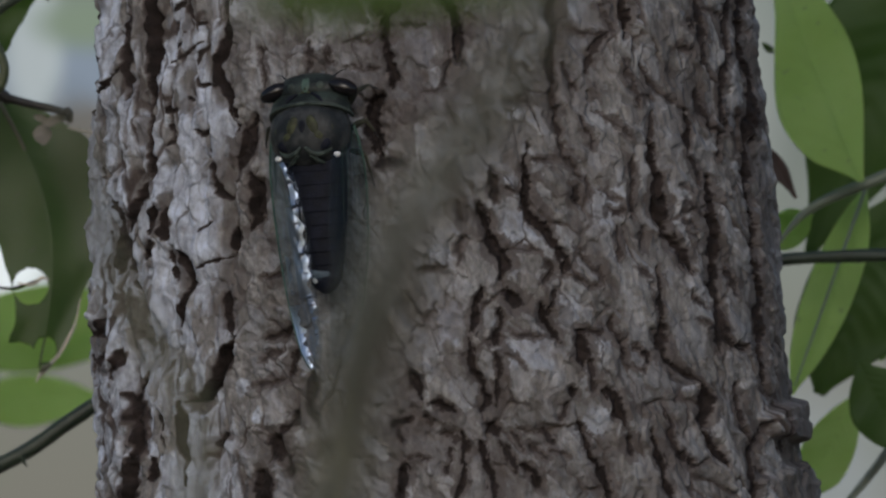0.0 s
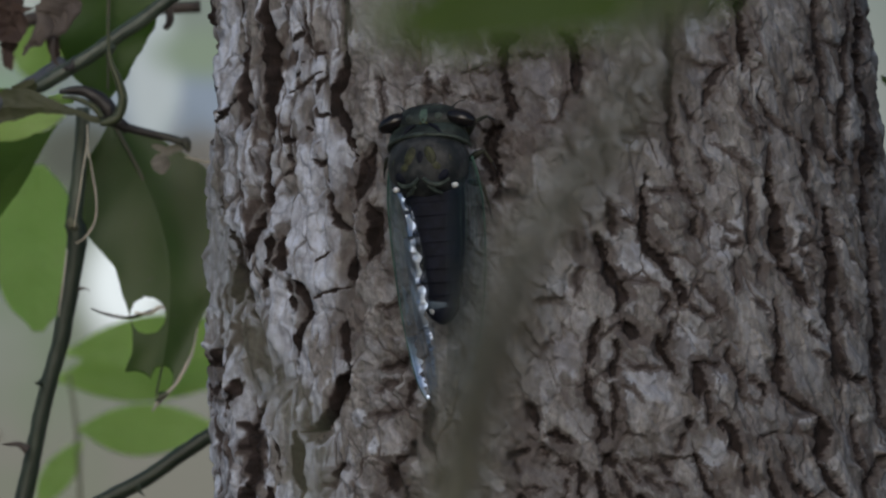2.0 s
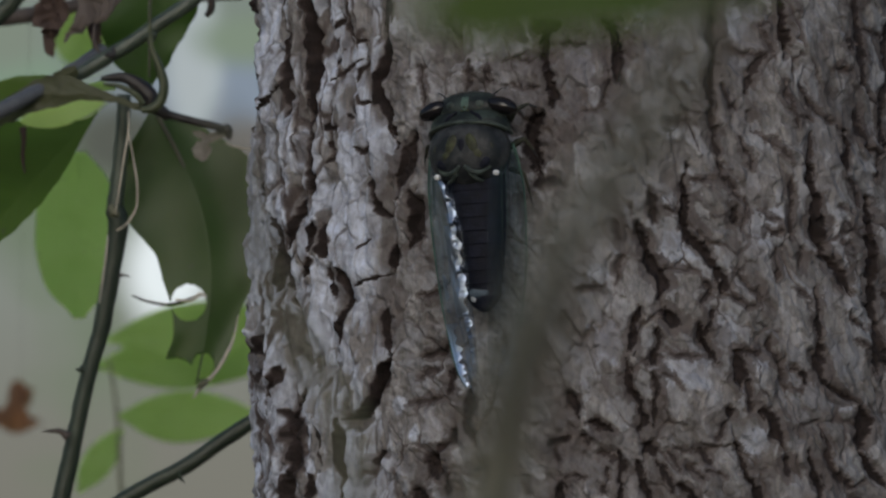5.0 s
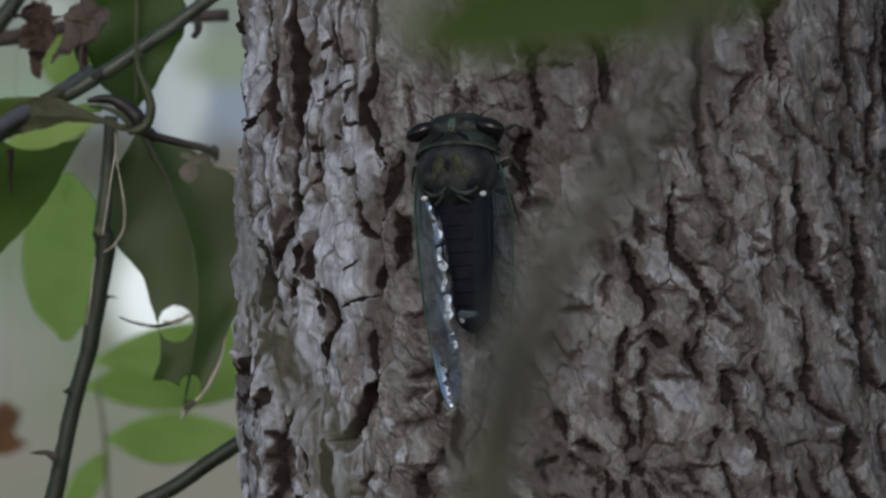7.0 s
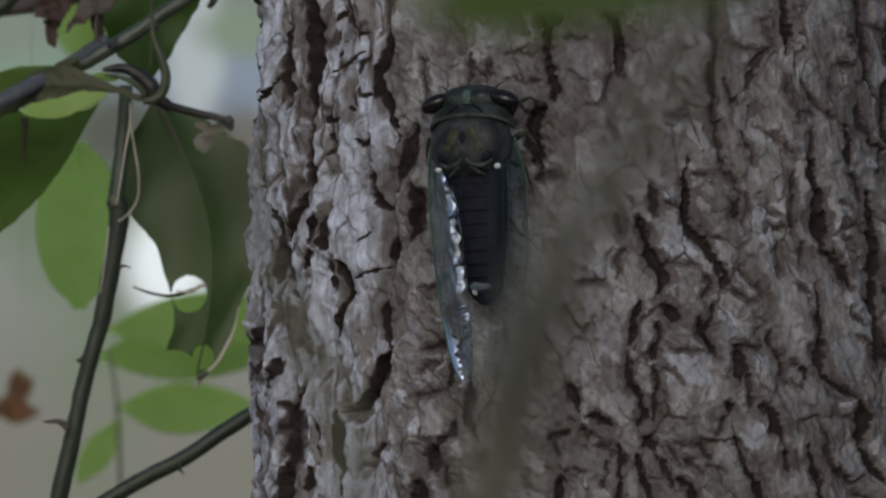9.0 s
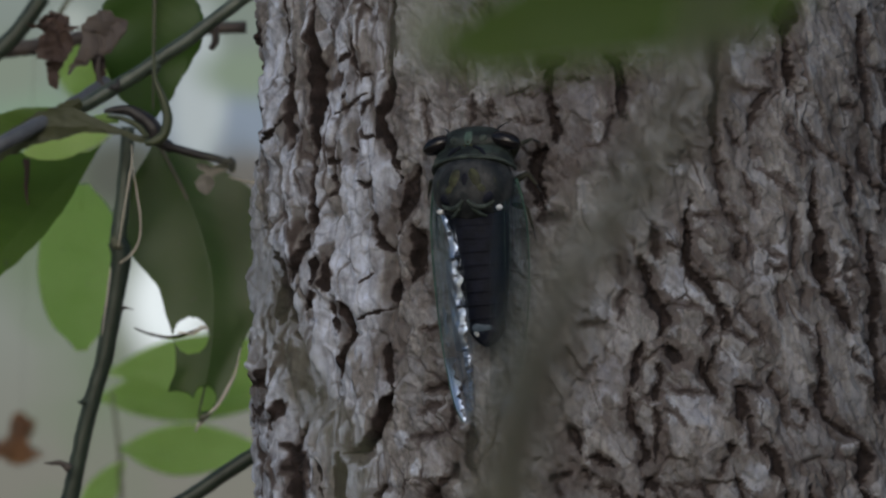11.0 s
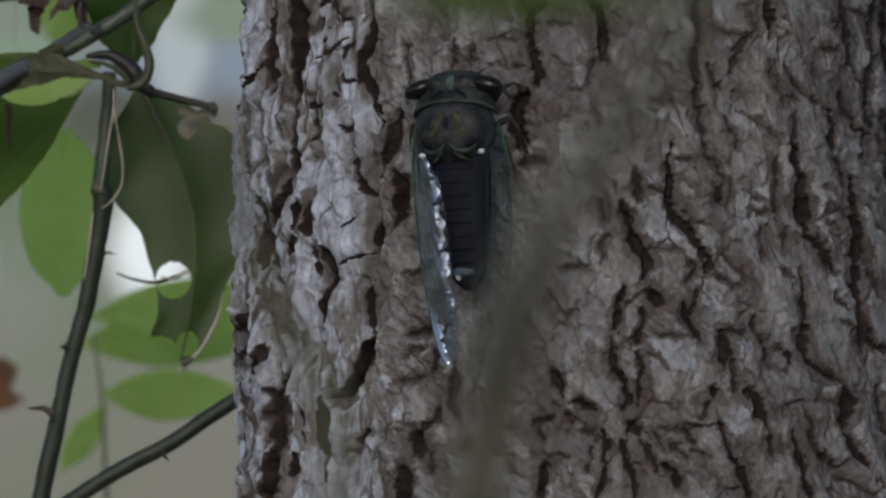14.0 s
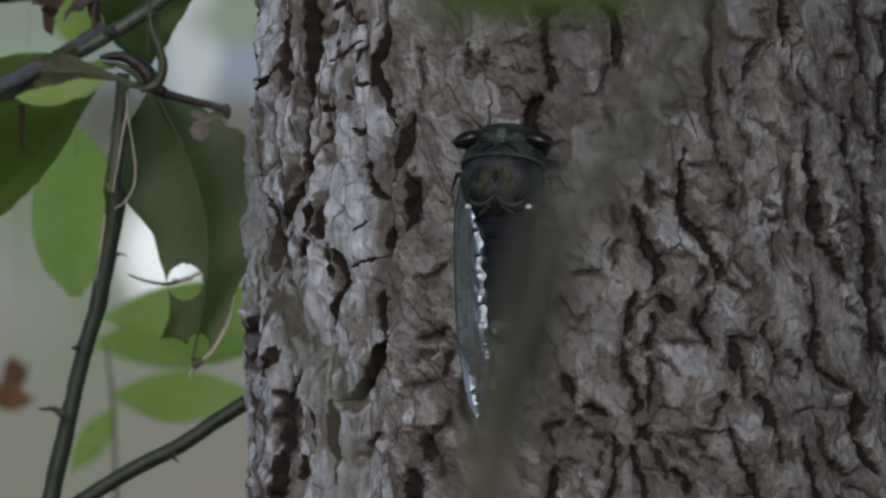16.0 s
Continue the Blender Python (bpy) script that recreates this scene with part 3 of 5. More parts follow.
def furrows_inner_flank(f):
    f.cut(12, 2.6, (1272, -60), (1266, 40), (1268, 80), (1270, 100), (1262, 130), (1260, 160), (1264, 194))
    f.cut(7, 1.3, (1266, 200), (1270, 235), (1276, 270), (1276, 290))
    f.cut(17, 3.6, (1386, -90), (1390, 0), (1390, 50), (1395, 96))
    f.cut(5, 1.1, (1392, 148), (1400, 180), (1410, 202), (1412, 224))
    f.cut(7, 1.6, (1418, 148), (1432, 175), (1442, 190), (1452, 205), (1470, 215), (1490, 226), (1504, 232))
    f.cut(13, 2.6, (1505, 234), (1509, 255), (1508, 290), (1504, 312))
    f.cut(5, 1.1, (1408, 204), (1430, 210), (1444, 216))
    f.cut(8, 1.9, (1440, 236), (1437, 270), (1440, 300))
    f.cut(4, 0.9, (1288, 74), (1305, 92), (1320, 100), (1345, 100), (1362, 94))
    f.cut(8, 1.6, (1360, 98), (1345, 118), (1335, 130), (1330, 164))
    f.cut(4, 0.8, (1348, 46), (1370, 39))
    f.cut(4, 0.8, (1360, 58), (1371, 88))
    f.cut(7, 1.2, (1284, 152), (1295, 182), (1310, 192))
    f.cut(6, 1.2, (1310, 240), (1325, 270), (1332, 285), (1335, 305))
    f.cut(3, 0.7, (1340, 230), (1370, 250), (1402, 284))
    f.cut(6, 1.3, (1492, 121), (1512, 128))
    f.cut(9, 1.4, (1508, 78), (1512, 84))
    f.cut(9, 2.1, (1522, -40), (1530, 60), (1530, 100), (1535, 130), (1538, 150), (1550, 175), (1566, 188))
    f.cut(9, 1.8, (1530, 192), (1530, 230), (1545, 255), (1564, 277))
    f.cut(4, 1.0, (1533, 54), (1570, 69))
    f.cut(17, 3.8, (1441, 296), (1445, 330), (1450, 370), (1458, 400), (1460, 430), (1468, 452))
    f.cut(12, 2.8, (1456, 446), (1470, 457), (1485, 470), (1498, 488), (1506, 515), (1518, 524))
    f.cut(7, 1.5, (1504, 312), (1520, 325), (1528, 345), (1530, 372))
    f.cut(17, 3.6, (1550, 352), (1548, 390), (1552, 440), (1557, 480), (1558, 510), (1556, 540), (1555, 580))
    f.cut(7, 1.4, (1402, 316), (1410, 360), (1405, 390), (1410, 424))
    f.cut(3, 0.7, (1346, 374), (1365, 388), (1394, 397))
    f.cut(7, 1.2, (1366, 410), (1386, 414))
    f.cut(4, 0.9, (1324, 352), (1332, 380), (1324, 412))
    f.cut(5, 1.1, (1308, 478), (1325, 500), (1350, 522), (1356, 548))
    f.cut(4, 1.0, (1298, 524), (1320, 535), (1352, 546))
    f.cut(5, 1.0, (1380, 438), (1382, 480), (1380, 504))
    f.cut(5, 1.0, (1430, 448), (1428, 477))
    f.cut(4, 0.9, (1408, 514), (1430, 525), (1440, 537))
    f.cut(10, 2.2, (1456, 508), (1452, 545), (1450, 570), (1456, 602))
    f.cut(4, 1.0, (1503, 552), (1515, 575), (1538, 584))
    f.cut(3, 0.8, (1503, 428), (1522, 442))
    f.cut(3, 0.7, (1498, 394), (1532, 422))
    f.cut(3, 0.7, (1493, 369), (1522, 387))
    f.cut(10, 2.2, (1456, 598), (1462, 620), (1458, 650), (1465, 680), (1480, 690), (1500, 700), (1526, 714))
    f.cut(20, 3.6, (1532, 726), (1540, 750), (1535, 780), (1531, 802))
    f.cut(13, 2.8, (1531, 802), (1541, 825), (1555, 840), (1572, 866))
    f.cut(4, 1.0, (1523, 604), (1545, 620), (1560, 626))
    f.cut(9, 2.2, (1555, 576), (1560, 620), (1568, 664))
    f.cut(8, 1.5, (1304, 625), (1344, 625))
    f.cut(7, 1.4, (1330, 678), (1335, 728))
    f.cut(8, 1.5, (1370, 596), (1375, 625), (1390, 650), (1397, 674))
    f.cut(11, 2.2, (1353, 728), (1372, 745), (1378, 770), (1389, 794))
    f.cut(4, 0.9, (1398, 684), (1428, 696))
    f.cut(14, 1.8, (1432, 666), (1432, 680))
    f.cut(8, 1.2, (1414, 654), (1420, 656))
    f.cut(9, 2.0, (1460, 758), (1470, 790), (1472, 810), (1480, 830), (1495, 850), (1515, 862), (1538, 857))
    f.cut(12, 2.6, (1310, 784), (1325, 820), (1340, 850), (1357, 884), (1370, 930))
    f.cut(9, 1.7, (1394, 816), (1401, 848))
    f.cut(11, 2.2, (1440, 806), (1445, 840), (1458, 870), (1468, 920))


def furrows_far_flank(f):
    f.cut(9, 2.0, (1584, -40), (1580, 98), (1583, 118), (1575, 168), (1570, 198), (1575, 238), (1580, 268), (1565, 280), (1566, 320))
    f.cut(6, 1.4, (1585, 276), (1600, 298), (1612, 320))
    f.cut(4, 1.0, (1603, 236), (1613, 270))
    f.cut(12, 3.0, (1606, -60), (1610, 138), (1620, 168), (1630, 228), (1627, 278), (1620, 318), (1620, 368), (1630, 398), (1635, 438))
    f.cut(11, 3.0, (1635, 438), (1630, 478), (1635, 518), (1643, 568), (1640, 608), (1640, 658), (1647, 718), (1656, 742))
    f.cut(9, 2.2, (1557, 508), (1558, 560), (1565, 608), (1575, 638), (1585, 653), (1612, 659))
    f.cut(7, 1.6, (1575, 516), (1590, 538), (1597, 562))
    f.cut(8, 1.8, (1595, 714), (1600, 758), (1605, 788), (1620, 813), (1627, 832))
    f.cut(8, 1.8, (1666, 756), (1682, 832))
    f.cut(10, 2.0, (1640, 790), (1622, 840), (1630, 940))


def bark_relief(th, v):
    """Height of the bark (mm) over the round stem, and how far each spot is plate tone, inner bark (with painted crack
    shade) and pale lichen (with painted skylight).
    th: angle round the stem from its front (radians), v: height over the insect (mm)."""
    A, B, C, D, F = (Lattice(k) for k in (3, 7, 11, 19, 23))
    z = 1.5 + v / 1000
    c, r = axis_of(z)
    away = 1.66 - r * np.cos(th)
    pa, pb = 784 + (c + r * np.sin(th)) * 16600 / away, 441 - v * 16.6 / away
    front = (np.cos(th) > -0.12) & (np.abs(v) < 75)
    f = Furrows(pa, pb, front)
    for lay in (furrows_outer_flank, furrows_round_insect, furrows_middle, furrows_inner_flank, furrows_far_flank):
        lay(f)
    # zones: knobbly strips on the outer flank, broad flat plates in the middle, tall plates on the inner flank
    edge = 14 * A.fbm(pa / 70, pb / 90, 2)
    left = 1 - soft(640, 730, pa + edge)
    right = soft(1330, 1420, pa + edge)
    u = 61.0 * np.where(np.abs(th) < 1.6, np.sin(0.88 * th), np.sign(th) * (0.987 + 0.5 * (np.abs(th) - 1.6)))
    skew = u + np.where(left > 0.5, -0.04, 0.26) * v
    true_v, v = v, v * np.where(left > 0.5, 0.42, np.where(right > 0.5, 0.72, 1.0))
    ju = (0.5 - 0.2 * left) * B.fbm(u / 2.2, v / 2.6, 3, 0.55)
    jv = (0.7 - 0.2 * left) * C.fbm(u / 2.2 + 7, v / 2.6, 3, 0.55)
    big_u, big_v = (0.9 - 0.5 * left) * A.fbm(u / 7, v / 10, 2), (1.6 - 0.8 * left) * B.fbm(u / 7 + 5, v / 9, 2)

    def facets(lat, wide, tall, grow, step, tilt, off):
        """Flat flakes with sharp edges: each has its own level and its own slant."""
        x, y = (skew + big_u + ju * grow) / wide + off, (v + big_v + jv * grow) / tall + off
        f1, f2, tone, ox, oy = lat.cells(x, y)
        k = (tone * 8191).astype(int)
        gx, gy = D.value[k % 128, 3] - 0.5, D.value[k % 128, 90] - 0.5
        level = D.value[k % 128, 47] - 0.5
        return step * level + tilt * (gx * ox * wide + gy * oy * tall), (f2 - f1) * wide, tone, lat.which

    h1, gap1, tone1, plate_no = facets(A, 6.2, 10.5, 1.0, 0.9, 0.22, 40)
    h1s, gap1s, tone1s, strip_no = facets(B, 4.2, 11.0, 1.0, 1.5, 0.26, 40)
    strip = (left > 0.5) | (right > 0.5)
    h1, gap1, tone1 = np.where(strip, h1s * (0.75 - 0.2 * right), h1), np.where(strip, gap1s, gap1), np.where(strip, tone1s, tone1)
    plate_no = np.where(strip, strip_no + 20000, plate_no)
    h2, gap2, tone2, _ = facets(C, 2.5, 4.2, 1.0, 0.55, 0.4, 70)
    h3, gap3, tone3, _ = facets(F, 1.05, 1.7, 0.7, 0.24, 0.46, 20)
    h4, gap4, tone4, _ = facets(B, 2.0, 5.0, 0.9, 0.6, 0.35, 90)
    h = (0.46 + 0.16 * left) * h1 + (0.46 + 0.34 * left) * h2 + (0.9 + 1.0 * left) * h3 + (0.65 * left + 0.35 * right) * h4
    # shelves where layers have come away
    q = 2.4 * F.fbm((skew + ju) / 5.0, (v + jv) / 8.5, 4, 0.55)
    shelf = np.floor(q) + soft(0.86, 1.0, q - np.floor(q))
    h += (0.3 + 0.2 * left) * shelf
    q = 2.6 * D.fbm((skew + 1.4 * ju) / 2.6 + 50, (v + 1.4 * jv) / 5.2, 3, 0.6)
    thin = np.floor(q) + soft(0.8, 1.0, q - np.floor(q))
    h += (0.11 + 0.1 * left) * thin
    q = 3.2 * A.fbm((u + ju) / 1.7 + 80, true_v / 13.0, 3, 0.55)
    slat = np.floor(q) + soft(0.7, 1.0, q - np.floor(q))             # splintered edges that run up the flank
    h += left * 0.3 * slat
    # hairline cracks along some of the flakes' edges
    some = soft(-0.1, 0.35, D.fbm(u / 6, v / 9, 3))
    few = soft(0.0, 0.4, A.fbm(u / 4 + 30, v / 6, 3))
    hair1 = (1 - soft(0.12, 0.42, gap1)) * (0.25 + 0.75 * some)
    hair2 = (1 - soft(0.05, 0.26, gap2)) * few
    hair4 = (1 - soft(0.08, 0.34, gap4)) * np.maximum(left * (0.3 + 0.7 * some), 0.4 * right * some)
    hair3 = left * (1 - soft(0.04, 0.2, gap3)) * soft(-0.2, 0.3, B.fbm(u / 3 + 12, v / 4, 2))
    h -= 0.2 * hair3 + (0.6 - 0.3 * left) * hair1 + 0.25 * hair2 + 0.4 * hair4
    # crumbly grain
    h += 0.07 * A.fbm(u / 0.9, v / (1.1 + 1.2 * left), 3, 0.55) + 0.5 * B.fbm(u / 16, v / 22, 2)
    h += left * 0.34 * C.fbm((u + 0.5 * ju) / 0.75 + 9, true_v / 3.6, 3, 0.6)
    h -= 0.25 * f.rim * soft(-0.2, 0.5, B.fbm(u / 3, v / 4, 2))
    h -= f.deep * (1.0 - 0.18 * right)
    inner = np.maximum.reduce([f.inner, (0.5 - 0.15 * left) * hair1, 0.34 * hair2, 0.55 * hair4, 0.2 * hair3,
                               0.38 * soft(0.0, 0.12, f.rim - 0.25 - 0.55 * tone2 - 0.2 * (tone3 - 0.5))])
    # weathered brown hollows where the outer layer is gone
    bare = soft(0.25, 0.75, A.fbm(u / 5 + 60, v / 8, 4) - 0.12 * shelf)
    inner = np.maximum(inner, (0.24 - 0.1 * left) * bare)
    shade_of = np.clip(0.08 + 0.34 * tone1 + 0.3 * tone2 + 0.18 * tone3 + 0.09 * shelf + 0.05 * thin, 0, 1)

    def mound(a, b, wide, tall, high):
        """A soft swelling; its place and half sizes are in plan units."""
        return high * np.where(front, np.exp(-((pa - a) / wide) ** 2 - ((pb - b) / tall) ** 2), 0)
    h += mound(575, 425, 34, 60, 2.2) + mound(620, 640, 30, 90, 2.2) + mound(556, 560, 20, 60, 1.4) + mound(640, 480, 26, 50, 1.6)
    h += mound(620, 200, 40, 120, 0.8) + 1.5 * soft(30, 60, -u) - 1.2 * soft(40, 62, u)
    # two lumps of bark that stand out of the far flank
    lump_a = soft(0.3, 0.45, mound(1704, 786, 60, 34, 1.0) + 0.12 * C.fbm(u / 2, v / 2, 3))
    lump_b = soft(0.3, 0.45, mound(1704, 908, 60, 44, 1.0) + 0.12 * B.fbm(u / 2, v / 2, 3))
    h += 2.6 * lump_a + 1.7 * lump_b
    # fibres that sweep round a buried branch
    fan = np.where(front, np.exp(-((pa - 1150) / 95) ** 4) * soft(770, 815, pb + 8 * A.fbm(u / 2, v / 2, 2)), 0)
    spoke = np.sin(np.arctan2(pa - 1150, pb - 690) * 34 + 2.5 * B.fbm(u / 4, v / 4, 2))
    h += fan * (0.09 * spoke - 0.7)
    inner = np.maximum(inner, fan * (0.12 + 0.18 * soft(-0.2, 0.9, -spoke)))
    # two stretches where the bark is browner
    browner = np.maximum(mound(1050, 825, 170, 90, 1.0), 0.8 * mound(960, 190, 190, 200, 1.0)) * (1 - left)
    inner = np.maximum(inner, 0.3 * soft(0.3, 0.6, browner - 0.5 * (tone2 - 0.5) - 0.4 * (tone1 - 0.5) + 0.2 * A.fbm(u / 2, v / 3, 2)))
    # brown recesses beside the furrows: bared bark, with some shade painted in
    crumbs = 0.24 * A.fbm(u / 1.3 + 20, v / 2.0, 3) + 0.3 * (tone3 - 0.5)

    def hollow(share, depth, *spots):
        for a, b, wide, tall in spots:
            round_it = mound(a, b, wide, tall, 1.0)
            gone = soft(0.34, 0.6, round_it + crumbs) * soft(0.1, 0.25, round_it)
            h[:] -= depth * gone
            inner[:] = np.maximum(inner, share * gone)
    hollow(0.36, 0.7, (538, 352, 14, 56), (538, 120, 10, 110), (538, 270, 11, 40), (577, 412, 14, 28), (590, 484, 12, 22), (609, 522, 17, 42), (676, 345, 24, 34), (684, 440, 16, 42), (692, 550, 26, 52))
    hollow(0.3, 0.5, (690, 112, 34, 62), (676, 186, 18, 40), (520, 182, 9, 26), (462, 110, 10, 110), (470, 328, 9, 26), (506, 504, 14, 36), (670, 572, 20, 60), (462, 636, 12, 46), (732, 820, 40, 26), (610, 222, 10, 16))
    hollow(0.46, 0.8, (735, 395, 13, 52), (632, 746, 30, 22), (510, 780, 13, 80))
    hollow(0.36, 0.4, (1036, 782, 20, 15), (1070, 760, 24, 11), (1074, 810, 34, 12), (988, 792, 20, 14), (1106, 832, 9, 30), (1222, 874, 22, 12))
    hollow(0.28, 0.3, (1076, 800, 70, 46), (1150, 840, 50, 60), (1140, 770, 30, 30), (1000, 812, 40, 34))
    # chalky lichen on the ridges, plus bluish skylight painted over the outer flank
    crust_skylight = soft(0.25, 0.8, B.fbm(u / 3.2 + 5, v / 6.5, 4) + 1.2 * left - 0.25 + 0.5 * (tone2 - 0.5) + (0.4 + 0.5 * left) * (tone3 - 0.5) + 0.12 * left * slat) * (0.2 + 0.7 * left)
    ragged = 0.26 * C.fbm(u / 1.2, v / 1.8, 3)

    def lichen(share, *spots):
        for a, b, wide, tall in spots:
            crust_skylight[:] = np.maximum(crust_skylight, share * soft(0.3, 0.62, mound(a, b, wide, tall, 1.0) + ragged))
    lichen(0.95, (536, 520, 12, 20), (553, 592, 16, 40), (610, 622, 24, 46), (535, 766, 11, 30), (576, 862, 18, 28), (550, 832, 11, 18), (535, 706, 9, 18))
    lichen(0.85, (645, 460, 26, 40), (669, 262, 12, 40), (662, 318, 10, 18), (576, 350, 14, 30), (562, 482, 8, 14), (583, 532, 9, 18), (732, 768, 9, 20), (652, 800, 12, 24))
    lichen(0.6, (592, 30, 22, 36), (570, 195, 18, 30), (656, 112, 11, 18), (490, 110, 13, 34), (485, 240, 14, 24), (474, 425, 14, 30), (700, 718, 14, 16))
    lichen(0.5, (1314, 40, 32, 44), (1320, 112, 24, 18), (1292, 172, 11, 20), (1188, 232, 22, 20), (1184, 356, 20, 13), (1200, 440, 34, 44), (1492, 716, 22, 18), (1478, 476, 18, 14))
    lichen(0.42, (1355, 400, 36, 46), (1225, 660, 56, 34), (1290, 590, 28, 36), (1060, 490, 26, 24), (1080, 610, 30, 34), (1350, 640, 20, 26), (1340, 790, 28, 30), (1030, 130, 30, 50))
    crust_skylight[:] = np.maximum(crust_skylight, 0.15 * (1 - left) * soft(0.5, 0.75, tone2 + 0.3 * (tone3 - 0.5) + 0.3 * C.fbm(u / 2, v / 3, 2)))
    crust_skylight *= (1 - np.clip(inner * 1.5, 0, 1)) * soft(-3.5, -1.2, h)
    return plate_no, h, shade_of, inner, crust_skylight


def trunk_mesh():
    fine, span = 0.21 / 61.0, radians(104)
    front = np.arange(-span, span, fine)
    th = np.concatenate([front, np.linspace(span, math.tau - span, 90, endpoint=False)])
    v = np.concatenate([np.linspace(-1520, -62, 120, endpoint=False), np.arange(-62, 66, 0.21), np.linspace(66, 2600, 160)])
    TH, V = np.meshgrid(np.where(th > math.pi, th - math.tau, th), v)
    number, h, plate, inner, crust_skylight = bark_relief(TH, V)
    for _ in range(1):                                              # weathered edges
        h = (np.roll(h, 1, 1) + 2 * h + np.roll(h, -1, 1)) / 4
        h[1:-1] = (h[:-2] + 2 * h[1:-1] + h[2:]) / 4
    z = 1.5 + V / 1000
    c, r = axis_of(z)
    flare = 0.05 * np.exp(-np.clip(z, 0, None) / 0.16)
    r = r + flare + h / 1000 - 0.0005
    co = np.stack([c + r * np.sin(TH), -r * np.cos(TH), z], -1)
    across, up = np.roll(co, -1, 1) - np.roll(co, 1, 1), np.gradient(co, axis=0)
    normal = np.cross(across, up)
    normal /= np.linalg.norm(normal, axis=-1, keepdims=True) + 1e-12
    rows, cols = TH.shape
    i, j = np.meshgrid(np.arange(rows - 1), np.arange(cols), indexing="ij")
    a, b = i * cols + j, i * cols + (j + 1) % cols
    quads = np.stack([a, b, b + cols, a + cols], -1).reshape(-1, 4)
    near = ((np.abs(TH) < radians(98)) & (V > -60) & (V < 64))[:-1].ravel()
    number = np.where(near, number[:-1].ravel(), -1)
    values = {"plate": plate.ravel(), "inner": inner.ravel(), "crust_skylight": crust_skylight.ravel()}
    return co.reshape(-1, 3), normal.reshape(-1, 3), quads, number, values


def bark_piece(name, pick, co, normal, quads, values, parent):
    """The faces picked from the stem's bark as an object of its own."""
    used, loops = np.unique(quads[pick].ravel(), return_inverse=True)
    data = bpy.data.meshes.new(name)
    data.vertices.add(len(used))
    data.vertices.foreach_set("co", co[used].ravel())
    data.loops.add(len(loops))
    data.loops.foreach_set("vertex_index", loops.ravel())
    data.polygons.add(len(loops) // 4)
    data.polygons.foreach_set("loop_start", np.arange(0, len(loops), 4))
    data.update(calc_edges=True)
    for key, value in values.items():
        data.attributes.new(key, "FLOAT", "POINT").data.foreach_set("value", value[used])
    ob = mesh_part(name, data, BARK, parent)
    data.normals_split_custom_set_from_vertices(normal[used])
    ob.location = (-0.0283, 0, 0)
    return ob


def tree():
    root = thing("tree", "tree trunk with furrowed grey-brown plated bark", "tree", (0.0283, 0, 0))
    co, normal, quads, number, values = trunk_mesh()
    kinds, counts = np.unique(number, return_counts=True)
    large = [k for k, n in sorted(zip(kinds, counts), key=lambda q: -q[1]) if k >= 0 and n > 150][:290]
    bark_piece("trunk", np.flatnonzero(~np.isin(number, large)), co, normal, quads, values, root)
    order = np.argsort(number, kind="stable")
    at = number[order]
    for k in large:
        lo, hi = np.searchsorted(at, k, "left"), np.searchsorted(at, k, "right")
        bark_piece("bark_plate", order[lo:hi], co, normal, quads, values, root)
    return root


# ---------------------------------------------------------------- the cicada
MM = 0.001


def lump(sections, sides=28, crease=0.0, bm=None):
    """A closed body along y: rows of y, half width, height of the base, height of the crown (mm)."""
    bm = bm or bmesh.new()
    n = (len(sections) - 1) * 5 + 1
    rings = []
    for i in range(n):
        t = i / (n - 1)
        y, w, lo, hi = (curve_at([q[k] for q in sections], t) for k in range(4))
        ring = []
        for j in range(sides):
            a = math.tau * j / sides
            x, zz = math.cos(a), math.sin(a)
            x = math.copysign(abs(x) ** 0.85, x)
            top = (lo + hi) / 2 + zz * (hi - lo) / 2 - crease * max(0, zz) * math.exp(-(x / 0.25) ** 2)
            ring.append(bm.verts.new((x * w * MM, y * MM, top * MM)))
        rings.append(ring)
    for a, b in zip(rings, rings[1:]):
        for j in range(sides):
            bm.faces.new((a[j], b[j], b[(j + 1) % sides], a[(j + 1) % sides]))
    bm.faces.new(rings[0])
    bm.faces.new(list(reversed(rings[-1])))
    bmesh.ops.recalc_face_normals(bm, faces=bm.faces)
    return bm


def ball(x, y, z, rx, ry, rz, turn=0.0, bm=None, seg=20):
    bm = bm or bmesh.new()
    m = Matrix.Translation((x * MM, y * MM, z * MM)) @ Matrix.Rotation(radians(turn), 4, "Z") @ Matrix.Diagonal((rx * MM, ry * MM, rz * MM, 1))
    bmesh.ops.create_uvsphere(bm, u_segments=seg, v_segments=seg * 2 // 3, radius=1, matrix=m)
    return bm


WING_Y = (0.5, -5, -12, -20, -28, -34, -38, -40.5)
WING_OUT = (7.4, 8.4, 8.5, 8.0, 7.0, 5.6, 4.3, 2.9)      # the leading edge, low beside the body
WING_IN = (5.6, 3.4, 1.7, 0.8, 0.3, 0.2, 0.5, 1.5)       # the trailing edge, over the back
WING_OUT_Z = (4.5, 3.8, 3.4, 3.4, 3.8, 4.9, 5.9, 6.3)
WING_IN_Z = (7.2, 8.8, 9.3, 9.3, 9.1, 8.6, 7.8, 6.4)


def crest_at(s):
    """Where across the wing its fold lies: near the leading edge at the root, over the back further on."""
    t = min(1.0, s / 0.24)
    return 0.48 + 0.31 * t * t * (3 - 2 * t)


